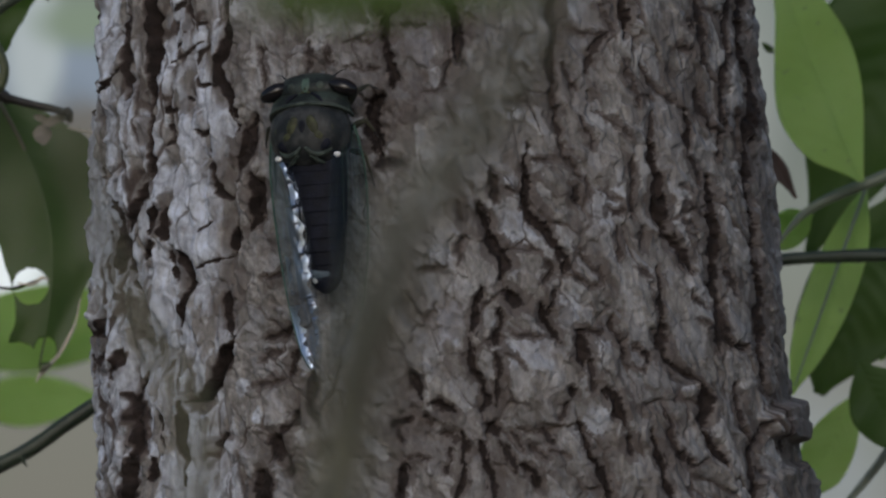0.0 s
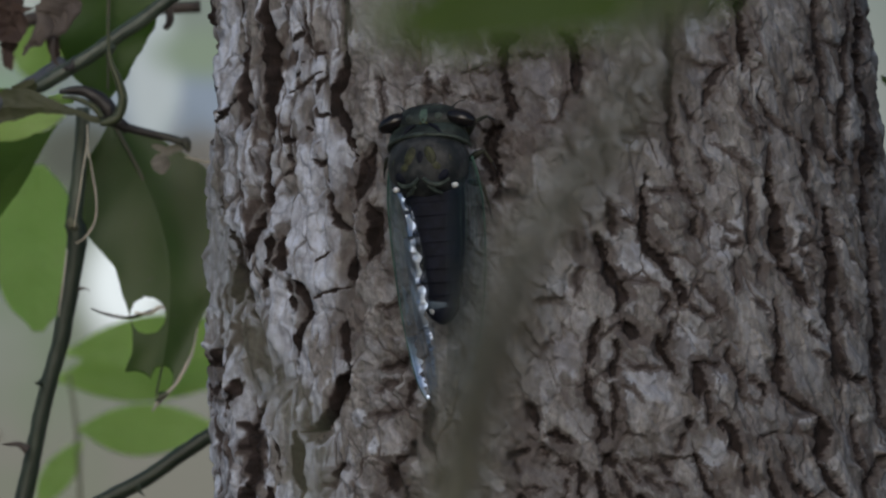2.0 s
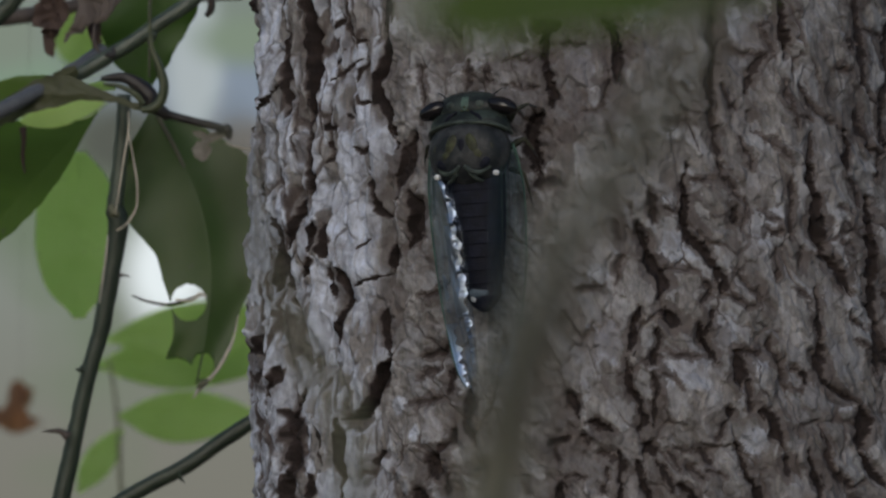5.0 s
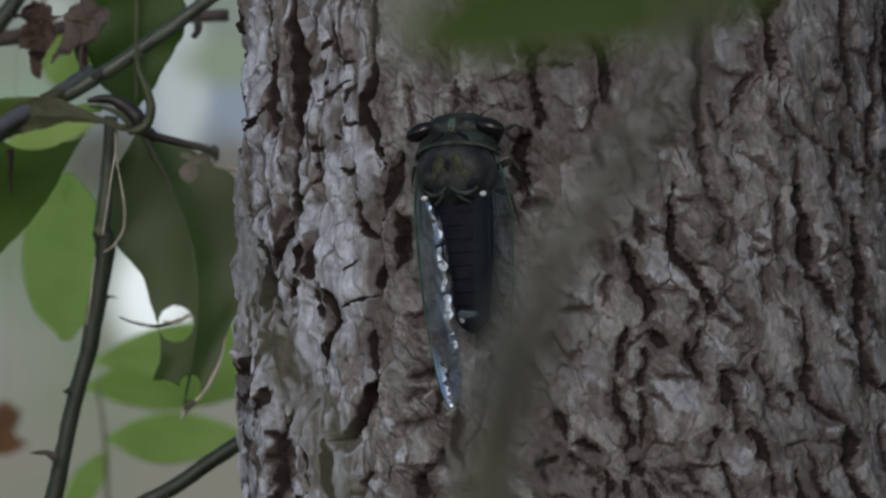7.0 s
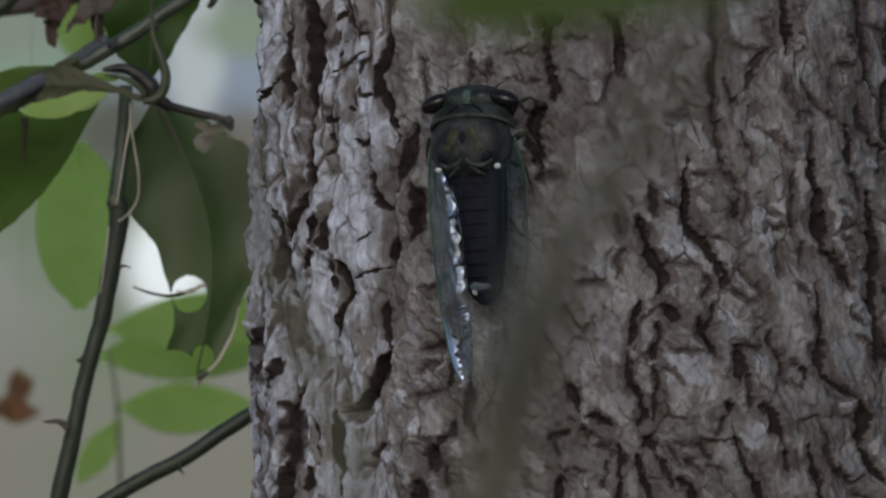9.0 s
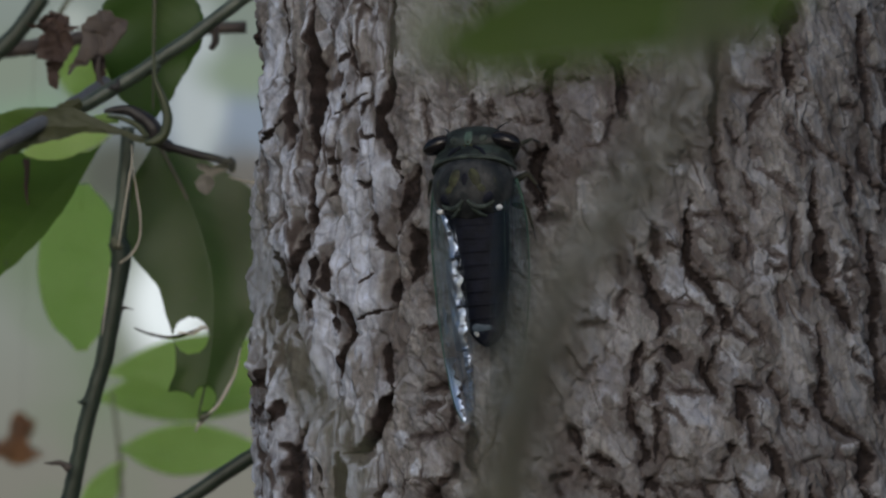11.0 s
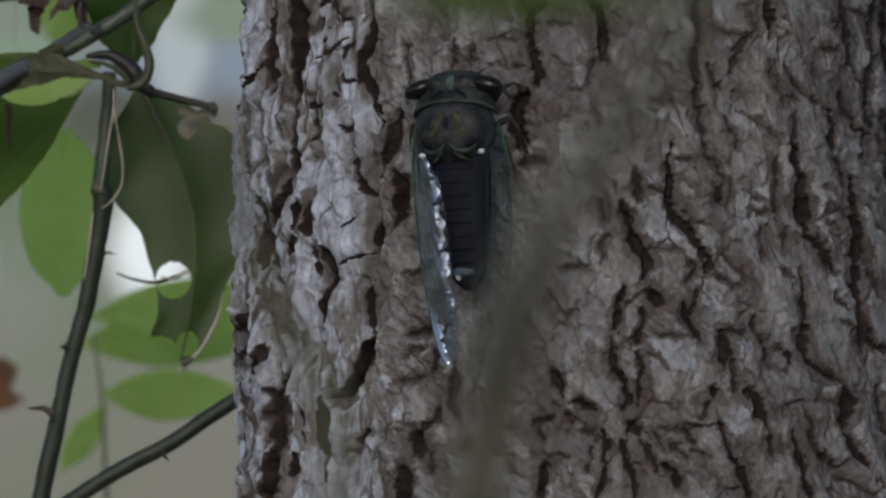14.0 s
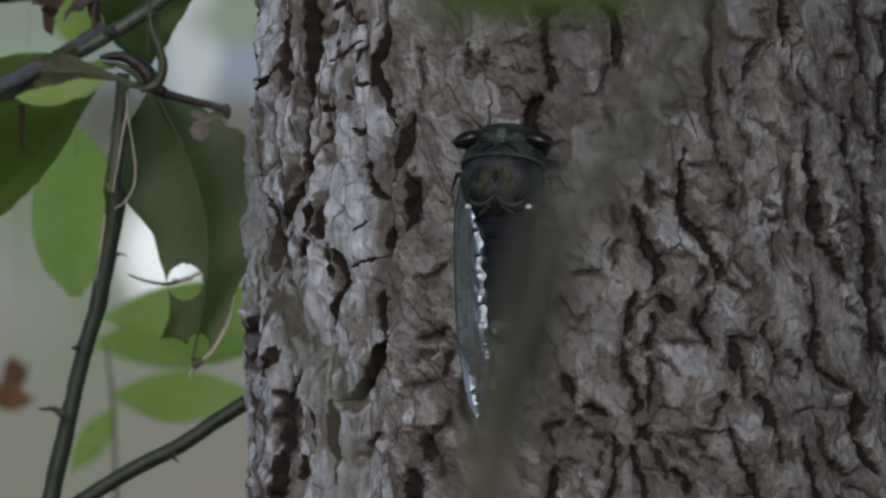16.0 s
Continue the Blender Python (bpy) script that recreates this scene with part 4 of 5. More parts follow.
def wing_point(side, s, w):
    """A point of the folded wing: s from root to tip, w from leading to trailing edge."""
    y, xo, xi, zo, zi = (curve_at(q, s) for q in (WING_Y, WING_OUT, WING_IN, WING_OUT_Z, WING_IN_Z))
    xi += 2.4 * (side > 0) * math.sin(math.pi * s)
    flat = min(1, max(0, s * 6 - 3.3))                            # near the tip the outer half lies flat
    x, z = xo + (xi - xo) * w, zo + (zi - zo) * (w + (max(0.0, (w - 0.5) * 2) - w) * flat)
    arch = (0.9 if side < 0 else 0.4) * (1 - 0.7 * flat) * math.sin(math.pi * w ** 1.6) * math.sin(math.pi * min(s * 1.05, 1)) ** 0.6
    inner = min(1, max(0, w * 2 - 0.7))
    turns = s * 62 + w * 5 + 2 * math.sin(s * 9) + 1.3 * math.sin(s * 41 + 1) + 0.8 * math.sin(s * 87)
    bead = -sum(math.sin(turns * k) / k for k in (1, 2, 3)) + 0.12 * math.sin(s * 300 + 4 * math.sin(s * 40)) * min(1, max(0, s * 6 - 2))
    roll = math.sin(s * 34 + 1.2 + 2 * w)
    ripple = (1.0 if side < 0 else 0.12) * (0.15 + 0.85 * inner) * 0.12 * roll * math.sin(math.pi * min(s * 1.02, 1)) ** 0.5
    # sharp pleats along the wing: two over the back, one along the leading edge near the tip
    fade = math.sin(math.pi * min(s * 1.02, 1)) ** 0.5
    near_crest = math.exp(-((w - crest_at(s) - 0.08) / 0.1) ** 2) * (0.75 if s < 0.42 else 1.0)
    pleat = 0.12 * math.exp(-((w - 0.62 - 0.03 * math.sin(s * 14)) / 0.04) ** 2) * min(1, max(0, s * 4 - 1))
    tip_fold = 0.16 * math.exp(-((w - 0.16) / 0.1) ** 2) * flat
    ripple += (pleat + (0.19 + 0.08 * s) * bead * (near_crest + tip_fold) * (0.84 + 0.26 * math.sin(s * 23 + 1 + math.sin(s * 8)))) * fade * (1 if side < 0 else 0.1)
    fold = 0.0                                                    # a narrow facet along the crest, then down to the back
    for at in (crest_at(s), crest_at(s) + 0.16):
        turn = (w - at) / 0.02
        fold += 4.5 * 0.02 * (math.log1p(math.exp(turn)) if turn < 30 else turn)
    ripple -= fold * (1 if side < 0 else 0.0) * math.sin(math.pi * min(0.08 + s * 0.9, 1)) ** 0.5
    # between the cross veins the membrane bulges into small cells
    cells = math.sin(s * 74 + 5 * w) * math.sin(w * 33 + 2 * math.sin(s * 11)) * math.exp(-((w - 0.7) / 0.13) ** 2) * math.exp(-((s - 0.43) / 0.12) ** 2)
    ripple += (0.16 if side < 0 else 0.04) * cells
    ripple += 0.13 * math.sin(math.pi * min(1.0, w / 0.42)) * flat
    return Vector((side * (x + 0.45 * arch), y, z + 0.75 * arch + ripple)) * MM


def wing(side, parent):
    bm = bmesh.new()
    ns, nw = (560 if side < 0 else 140), 56
    grid = [[bm.verts.new(wing_point(side, i / ns, j / nw)) for j in range(nw + 1)] for i in range(ns + 1)]
    for a, b in zip(grid, grid[1:]):
        for j in range(nw):
            bm.faces.new((a[j], a[j + 1], b[j + 1], b[j]))
    w = part("forewing", bm, WING, parent, "clear crinkled wing with dark and green veins")
    lift = Vector((side * 0.05, 0, 0.06)) * MM
    if side < 0:
        # mirror strips added for glints over the back and along the edge near the tip
        for s0, s1, w0, w1, on_crest in ((0.02, 0.8, 0.0, 0.13, 1), (0.3, 0.58, -0.21, 0.0, 1), (0.6, 0.975, 0.02, 0.3, 0), (0.44, 0.56, 0.2, 0.3, 0)):
            bm = bmesh.new()
            rows = int(560 * (s1 - s0))
            grid = []
            for i in range(rows + 1):
                at = s0 + (s1 - s0) * i / rows
                mid = crest_at(at) if on_crest else 0.0
                reach = w1 * (1 + 0.45 * math.sin(at * 37 + 1) * math.sin(at * 91)) if w1 > 0 else w1
                grid.append([bm.verts.new(wing_point(side, at, mid + w0 + (reach - w0) * j / 10) + lift) for j in range(11)])
            for a, b in zip(grid, grid[1:]):
                for j in range(10):
                    bm.faces.new((a[j], a[j + 1], b[j + 1], b[j]))
            part("glint_strip", bm, WING_TIP_GLINT if s0 == 0.6 else WING_GLINT, w, "mirror strip added for the wing's glints")

    def vein(name, line, thick, mat):
        pts = [wing_point(side, s, q) + lift for s, q in line]
        part(name, tube(pts, [thick * (0.6 if "lead" in name else 0.2) * MM, thick * (0.3 if "lead" in name else 0.12) * MM], 6, 4), mat, w)

    vein("leading_vein", [(k / 12, 0.0) for k in range(13)], 0.34, VEIN_GREEN)
    vein("margin_vein", [(k / 12, 1.0) for k in range(13)], 0.16, VEIN_DARK)
    vein("vein", [(0.02, 0.2), (0.2, 0.22), (0.45, 0.2), (0.62, 0.15), (0.8, 0.12), (0.97, 0.2)], 0.2, VEIN_GREEN)
    vein("vein", [(0.02, 0.45), (0.2, 0.42), (0.4, 0.42), (0.6, 0.35), (0.8, 0.32), (0.97, 0.4)], 0.18, VEIN_DARK)
    vein("vein", [(0.03, 0.55), (0.25, 0.6), (0.45, 0.62), (0.65, 0.55), (0.85, 0.55), (0.97, 0.6)], 0.17, VEIN_DARK)
    vein("vein", [(0.03, 0.75), (0.25, 0.8), (0.45, 0.82), (0.65, 0.78), (0.85, 0.8)], 0.16, VEIN_DARK)
    for w0 in (0.08, 0.3, 0.5, 0.64):
        vein("base_vein", [(0.01, w0), (0.12, w0 + 0.03), (0.26, w0 + 0.02 * math.sin(9 * w0)), (0.4, w0 - 0.02)], 0.22, VEIN_GREEN)
    for s0, w0, s1, w1 in ((0.38, 0.2, 0.42, 0.42), (0.5, 0.42, 0.53, 0.62), (0.47, 0.62, 0.52, 0.82), (0.6, 0.15, 0.64, 0.36),
                           (0.66, 0.36, 0.7, 0.55), (0.68, 0.55, 0.72, 0.78), (0.78, 0.0, 0.8, 0.12), (0.74, 0.78, 0.8, 1.0)):
        vein("cross_vein", [(s0, w0), ((s0 + s1) / 2, (w0 + w1) / 2), (s1, w1)], 0.13, VEIN_DARK)
    return w


def leg(parent, root, knee, ankle, foot, thick):
    """One jointed leg: thigh, shin and clawed foot."""
    pivot = Vector(root) * MM
    def rel(p):
        return Vector(p) * MM - pivot
    thigh = part("leg", tube([rel(root), (rel(root) + rel(knee)) / 2 + Vector((0, 0, 0.3 * MM)), rel(knee)],
                             [thick * 0.8 * MM, thick * MM, thick * 0.6 * MM], 10, 6), LEG_GREEN, parent, "olive-green jointed leg")
    thigh.location = pivot
    part("shin", tube([rel(knee), (rel(knee) + rel(ankle)) / 2, rel(ankle)], [thick * 0.6 * MM, thick * 0.35 * MM], 8, 5), LEG_GREEN, thigh)
    part("foot", tube([rel(ankle), (rel(ankle) + rel(foot)) / 2 + Vector((0, 0, 0.2 * MM)), rel(foot)], [thick * 0.32 * MM, thick * 0.18 * MM], 8, 4), SHELL_BACK, thigh)
    return thigh


def cicada():
    root = thing("cicada", "dark green and black cicada clinging head-up to bark", "insect")
    # head with blunt brow, eyes, simple eyes and feelers
    head = part("head", lump([(5.6, 5.6, 1.8, 6.6), (6.8, 6.1, 1.6, 7.0), (8.0, 5.8, 1.6, 6.8), (8.9, 4.9, 2.0, 6.2), (9.6, 3.4, 2.6, 5.5), (10.0, 1.2, 3.4, 4.5)], 30), SHELL_HEAD, root)
    for sx in (-1, 1):
        part("compound_eye", ball(sx * 6.2, 7.1, 5.3, 2.75, 1.5, 1.8, -sx * 20), EYE_DARK, head, "glossy black bulging eye")
        part("feeler", tube([Vector((sx * 4.2, 9.0, 4.2)) * MM, Vector((sx * 5.2, 9.9, 3.4)) * MM, Vector((sx * 6.2, 10.3, 2.6)) * MM], [0.16 * MM, 0.05 * MM], 6, 5), SHELL_BELLY, head)
    part("brow_mark", lump([(6.6, 0.3, 6.4, 7.06), (7.3, 0.85, 6.2, 7.1), (8.2, 0.95, 5.8, 6.85), (9.0, 0.7, 5.2, 6.3)], 14), SHELL_BROW, head, "pale green brow mark")
    for sx in (-1, 1):
        part("cheek_mark", ball(sx * 2.5, 7.6, 6.55, 0.9, 0.7, 0.35, sx * 20, seg=12), SHELL_RIM, head, "grey-green patch")
    for x, y in ((-0.55, 6.6), (0.55, 6.6), (0, 7.2)):
        part("simple_eye", ball(x, y, 7.05, 0.24, 0.24, 0.2, seg=10), SHELL_MARK, head)
    # collar shield with its paler rim
    collar = part("collar", lump([(6.6, 5.4, 1.4, 6.9), (5.8, 6.2, 1.2, 7.8), (4.8, 6.8, 1.2, 8.5), (3.6, 7.2, 1.2, 8.4), (2.6, 7.3, 1.4, 7.4)], 34), SHELL_COLLAR, root, "mottled green collar plate")
    rim = []
    for k in range(-6, 7):
        q = k / 6
        rim.append(Vector((7.35 * math.sin(q * 1.5), 4.6 - 2.4 * abs(q) ** 2.0, 8.62 - 4.5 * abs(q) ** 2.6)) * MM)
    part("collar_rim", tube(rim, [0.3 * MM, 0.36 * MM, 0.38 * MM, 0.36 * MM, 0.3 * MM], 10, 4, 0.3), SHELL_RIM, collar, "grey-green rim")
    for sx in (-1, 1):
        part("collar_groove", tube([Vector((sx * 1.2, 6.4, 7.55)) * MM, Vector((sx * 2.6, 5.6, 7.95)) * MM, Vector((sx * 3.4, 4.6, 8.15)) * MM], [0.2 * MM, 0.35 * MM, 0.2 * MM], 8, 5), SHELL_BELLY, collar)
    # domed back with its olive W and the cross-shaped ridge
    back = part("thorax_back", lump([(4.6, 2.6, 2.0, 8.6), (3.9, 5.0, 1.4, 9.1), (2.4, 6.6, 1.2, 9.7), (0.0, 7.2, 1.0, 10.2), (-2.6, 6.8, 1.0, 10.2), (-4.6, 5.4, 1.4, 9.4), (-6.0, 2.8, 2.0, 8.2)], 34), SHELL_BACK, root, "black-brown domed back")
    for sx in (-1, 1):
        mark = ball(sx * 1.8, 0.5, 9.76, 1.05, 2.1, 0.42, sx * 14, seg=18)
        ball(sx * 2.3, -0.9, 9.7, 1.4, 1.0, 0.42, -sx * 20, bm=mark, seg=14)
        part("back_mark", mark, SHELL_MARK, back, "olive-yellow marking")
        part("back_mark", ball(sx * 4.9, 0.2, 8.55, 0.5, 1.3, 0.5, sx * 12, seg=14), SHELL_MARK, back, "dull olive streak")
        part("cross_ridge", tube([Vector((sx * 0.4, -2.9, 10.1)) * MM, Vector((sx * 1.5, -3.9, 10.0)) * MM, Vector((sx * 2.7, -4.2, 9.6)) * MM, Vector((sx * 3.9, -3.9, 9.1)) * MM, Vector((sx * 4.7, -3.2, 8.8)) * MM],
                                 [0.35 * MM, 0.48 * MM, 0.46 * MM, 0.36 * MM, 0.2 * MM], 10, 6), SHELL_RIM, back, "pale raised ridge")
        part("cross_ridge", tube([Vector((sx * 1.2, -4.2, 9.9)) * MM, Vector((sx * 2.2, -5.2, 9.3)) * MM, Vector((sx * 3.2, -5.7, 8.6)) * MM], [0.42 * MM, 0.36 * MM, 0.22 * MM], 10, 6), SHELL_RIM, back, "pale raised ridge")
        part("back_pit", ball(sx * 3.4, -2.5, 9.35, 1.5, 1.0, 0.45, sx * 15, seg=12), SHELL_BELLY, back)
        part("wax_spot", ball(sx * 5.3, -4.4, 8.0, 0.62, 0.48, 0.5, seg=12), SHELL_WAX, back, "white waxy spot")
    part("back_stripe", ball(0, 0.2, 9.88, 0.75, 1.6, 0.36, seg=14), SHELL_BELLY, back)
    # ringed abdomen
    body = None
    for k in range(9):
        y0 = -k * 2.28
        w = 5.5 - 0.06 * k - 0.03 * k * k
        hi = 4.6 - 0.2 * k - 0.02 * k * k
        ring = lump([(y0 + 0.2, w * 0.998, -2.7, hi * 0.999), (y0 - 0.6, w, -2.8, hi), (y0 - 1.7, w, -2.8, hi), (y0 - 2.46, w * 0.995, -2.7, hi * 0.997)], 26)
        if body is None:
            body = part("abdomen", ring, SHELL_BELLY, root, "blue-black ringed abdomen")
            body.location = Vector((0, -4.5, 3.6)) * MM
        else:
            part("abdomen_ring", ring, SHELL_BELLY, body)
    part("abdomen_tip", lump([(-20.2, 3.1, -2.2, 1.7), (-21.2, 2.7, -2.0, 1.5), (-22.4, 1.7, -1.6, 1.0), (-23.2, 0.5, -0.9, 0.2)], 18), SHELL_BELLY, body)
    part("wax_bloom", ball(-0.3, -19.9, 1.45, 1.9, 1.0, 0.32, seg=18), SHELL_BLOOM, body, "blue-grey waxy bloom")
    part("wax_bloom", ball(-1.3, -20.6, 1.25, 0.6, 0.8, 0.4, seg=12), SHELL_WAX, body, "white waxy spot")
    wings = [wing(sx, root) for sx in (-1, 1)]
    legs = []
    for sx in (-1, 1):
        legs.append(leg(root, (sx * 5.5, 4.2, 1.6), (sx * 7.6, 6.4, 2.4), (sx * 9.4, 7.3, 0.9), (sx * 10.6, 6.6, 0.0), 0.8))
        legs.append(leg(root, (sx * 6.0, 0.2, 1.4), (sx * 8.8, 1.4, 2.2), (sx * 9.8, -0.6, 0.9), (sx * 10.2, -1.8, 0.0), 0.65))
        legs.append(leg(root, (sx * 5.6, -3.6, 1.4), (sx * 8.2, -4.4, 2.0), (sx * 8.8, -8.4, 0.8), (sx * 8.9, -10.2, 0.0), 0.6))
    return root, body, wings, legs


def bark_pose(a, b, lean, lift=0.0):
    """A pose on the bark: y up the stem, z out of it, leaning to the left by lean degrees."""
    th, v = on_bark(a, b)
    z = 1.5 + v * MM
    c, r = axis_of(z)
    r += lift
    m = Matrix(((math.cos(th), 0, math.sin(th), c + r * math.sin(th)),
                (math.sin(th), 0, -math.cos(th), -r * math.cos(th)),
                (0, 1, 0, z), (0, 0, 0, 1)))
    return m @ pose(0, 0, 0, 0, 0, lean) @ pose(0, 0, 0, -1.5, 0, 0)       # the tail stands off the bark a little


# ---------------------------------------------------------------- vines and leaves
def stalk(name, line, thick, mat, parent, d=1.85, label="", rough=0.12, sides=10, steps=8):
    """A stalk through spots of the plan; thick: its widths in plan units."""
    pts = [spot(q[0], q[1], q[2] if len(q) > 2 else d) for q in line]
    return part(name, tube(pts, [t * 0.5e-4 * d / 1.66 for t in thick], sides, steps, rough), mat, parent, label)


def blade(name, base, tip, left, right, mat, parent, d=1.85, dtip=None, label="", tilt=(0, -1, 0), **more):
    """A leaf between two spots of the plan; left and right: its half widths in plan units."""
    k = 1e-4 * d / 1.66
    bm = leaf_mesh(spot(*base, d), spot(*tip, dtip or d), [q * k for q in left], [q * k for q in right], tilt, **more)
    leaf = part(name, bm, mat, parent, label)
    return leaf


def midrib(leaf_part, base, tip, thick, mat, d, bow=0.0, off=-0.0009, dtip=None):
    a, b = spot(*base, d), spot(*tip, dtip or d)
    run = b - a
    side = run.normalized().cross(Vector((0, -1, 0)))
    pts = [a + run * s + side * bow * run.length * math.sin(math.pi * s) + Vector((0, off, 0)) for s in (0, 0.25, 0.5, 0.75, 0.96)]
    part("midrib", tube(pts, [thick * 0.5e-4, thick * 0.2e-4], 8, 6), mat, leaf_part)


def left_vine():
    root = thing("vine", "thorny green vine with chewed leaves beside the trunk", "vine", (0, 0, 0))
    stalk("branch", [(-60, 246, 1.832), (-20, 213, 1.834), (40, 179, 1.837), (95, 150, 1.843), (140, 121, 1.848), (186, 90, 1.852)], [27, 27, 26, 24], STALK_GREY, root, 1.84, "grey-green weathered branch")
    stalk("branch", [(124, 140), (150, 130), (182, 110), (232, 80), (282, 45), (330, 13), (385, -30), (440, -70)], [20, 27, 26, 26, 25, 24], STALK_BRANCH, root, 1.845, "smooth green branch")
    stalk("branch_joint", [(262, 56), (268, 66), (270, 78)], [6, 26, 6], STALK_BRANCH, root, 1.8445)
    # the leaf that wraps the branch: a lobe behind it, and a curled one below that tapers into its stalk
    blade("leaf_lobe", (124, 143), (-95, 208), [4, 18, 28, 32, 27, 16, 4], [4, 10, 12, 12, 10, 6, 2], LEAF_MID, root, 1.862, None, "green leaf lobe behind the branch", fold=0.2, ragged=0.08, seed=15)
    blade("leaf_lobe", (256, 194), (-95, 262), [6, 11, 27, 33, 18, 10, 14, 4], [6, 5, 12, 25, 29, 32, 24, 4], LEAF_OLIVE, root, 1.836, 1.848, "curled olive-green leaf clasping the branch", bow=-0.15, droop=0.06, fold=-0.25, ragged=0.16, seed=16, ns=110, nw=16, crumple=0.0004)
    blade("leaf_lobe", (80, 160), (138, 124), [3, 9, 12, 12, 7], [3, 8, 10, 10, 8], LEAF_OLIVE, root, 1.84, 1.838, "ragged leaf margin over the branch", fold=-0.4, ragged=0.4, seed=17, crumple=0.0006)
    blade("leaf_stub", (206, 160), (160, 153), [4, 8, 8, 2], [3, 6, 6, 2], LEAF_LIGHT, root, 1.842, None, "pale green torn leaf end", ragged=0.3, seed=18)
    stalk("tendril", [(180, 143), (204, 140), (226, 142), (250, 156), (266, 174), (268, 194)], [8, 16, 20, 27, 32, 26], STALK_BLACK, root, 1.838, "dark curled stem at the knot")
    stalk("tendril", [(184, 152), (206, 154), (226, 161), (244, 172), (256, 188)], [4, 8, 10, 12, 10], STALK_SHEATH, root, 1.835, "pale shrivelled stalk")
    stalk("thorn", [(196, 103), (202, 98), (204, 82)], [16, 13, 1], STALK_BLACK, root, 1.834, "small dark thorn")
    stalk("thorn", [(186, 102), (194, 100), (206, 102)], [3, 13, 5], STALK_BLACK, root, 1.834, "small dark thorn")
    stalk("tendril", [(266, 10), (267, 50), (270, 86), (281, 114), (289, 138), (292, 158), (286, 182), (272, 194), (252, 198)], [6, 7, 9, 13, 17, 18, 18, 17, 12], STALK_SHEATH, root, 1.831, "curled tendril")
    stalk("twig", [(268, 196), (288, 200), (302, 210)], [14, 22, 18], STALK_BLACK, root, 1.841, "dark joint of the stems")
    stalk("stem", [(222, 170), (219, 230), (213, 300), (207, 350), (203, 385)], [24, 25, 28, 27], STALK_BRANCH, root, 1.855, "grey-green woody stem")
    stalk("stem", [(204, 372), (211, 395), (205, 450), (195, 510), (182, 580), (166, 640), (148, 710), (132, 790), (112, 880), (92, 990)],
          [34, 36, 34, 32, 31, 30, 30, 32, 32], STALK_GREEN, root, 1.855, "dark green thorny stem")
    stalk("lower_stem", [(93, 985), (60, 1150), (0, 5000), (0, 13600)], [32, 36, 40, 44], STALK_GREEN, root, 1.855, steps=1)
    stalk("node", [(196, 366), (204, 378), (214, 384)], [10, 22, 8], STALK_OLIVE, root, 1.845)
    stalk("thorn", [(124, 776), (108, 766), (90, 766), (76, 766)], [18, 10, 6, 1], STALK_BROWN, root, 1.85, "hooked brown thorn")
    stalk("thorn", [(150, 656), (142, 658), (136, 656)], [16, 8, 2], STALK_GREEN, root, 1.85)
    stalk("thorn", [(212, 492), (222, 490), (234, 494)], [8, 4, 1], STALK_BROWN, root, 1.85)
    stalk("fibre", [(229, 201), (229, 235), (221, 285), (211, 351), (206, 383)], [2.5, 3.5, 3, 2], FIBRE, root, 1.835, "pale peeling fibre")
    stalk("fibre", [(230, 240), (239, 291), (245, 331), (243, 371), (226, 399), (209, 411)], [2, 3, 3, 4, 3], FIBRE, root, 1.835, "pale peeling fibre")
    stalk("fibre", [(193, 420), (186, 480), (178, 540)], [3, 4, 2], FIBRE, root, 1.838)
    stalk("twig", [(300, 206), (318, 211), (350, 219), (380, 226), (404, 234)], [16, 15, 14, 14], STALK_BLACK, root, 1.84, "short broken brown twig")
    stalk("twig", [(398, 226), (405, 234), (408, 250)], [14, 18, 8], STALK_BLACK, root, 1.838)
    stalk("twig", [(236, 526), (262, 536), (300, 542), (336, 533), (356, 524)], [3, 5, 6, 5], STALK_BROWN, root, 1.87, "thin purple-brown twig")
    # the chewed leaf that hangs behind the trunk's edge
    eaten = [(spot(338, 538, 1.87), 0.0034, 0.0035), (spot(312, 686, 1.865), 0.0048, 0.0054), (spot(362, 650, 1.865), 0.0021, 0.0024)]
    lf = blade("leaf", (275, 195), (345, 704), [10, 35, 66, 96, 118, 131, 134, 132, 126, 111, 96, 90, 85, 76, 68, 62, 60, 66, 62, 34, 4], [10, 70, 110, 130, 135, 120, 100, 62, 50, 36, 4], LEAF_DARK, root, 1.87, 1.86,
               "dark green leaf with chewed margin", bow=0.12, droop=0.03, fold=-0.25, ragged=0.02, seed=3, ns=180, nw=44, bites=eaten, veined=0.002)
    midrib(lf, (275, 195), (345, 704), 9, STALK_OLIVE, 1.868, -0.12)
    stalk("curled_edge", [(424, 560), (416, 600), (404, 628), (384, 662), (356, 690), (344, 708)], [2, 4, 7, 6, 8, 3], FIBRE, root, 1.85, "pale shrivelled leaf edge")
    stalk("curled_edge", [(372, 676), (358, 684), (350, 690)], [5, 12, 4], STALK_OLIVE, root, 1.849)
    stalk("curled_edge", [(312, 533), (338, 535), (356, 524), (368, 527)], [3, 5, 7, 3], FIBRE, root, 1.85, "pale torn leaf edge")
    # pale strip that paints in the highlight along the leaf margin
    stalk("curled_edge", [(402, 257), (420, 263), (446, 268)], [3, 5, 5], FIBRE, root, 1.862, "pale strip for the leaf margin's highlight")
    blade("torn_leaf", (356, 252), (364, 288), [6, 14, 17, 14, 4], [6, 12, 16, 13, 4], SCRAP, root, 1.845, label="pale torn leaf scrap", fold=0.3, ragged=0.25, seed=81, crumple=0.0004)
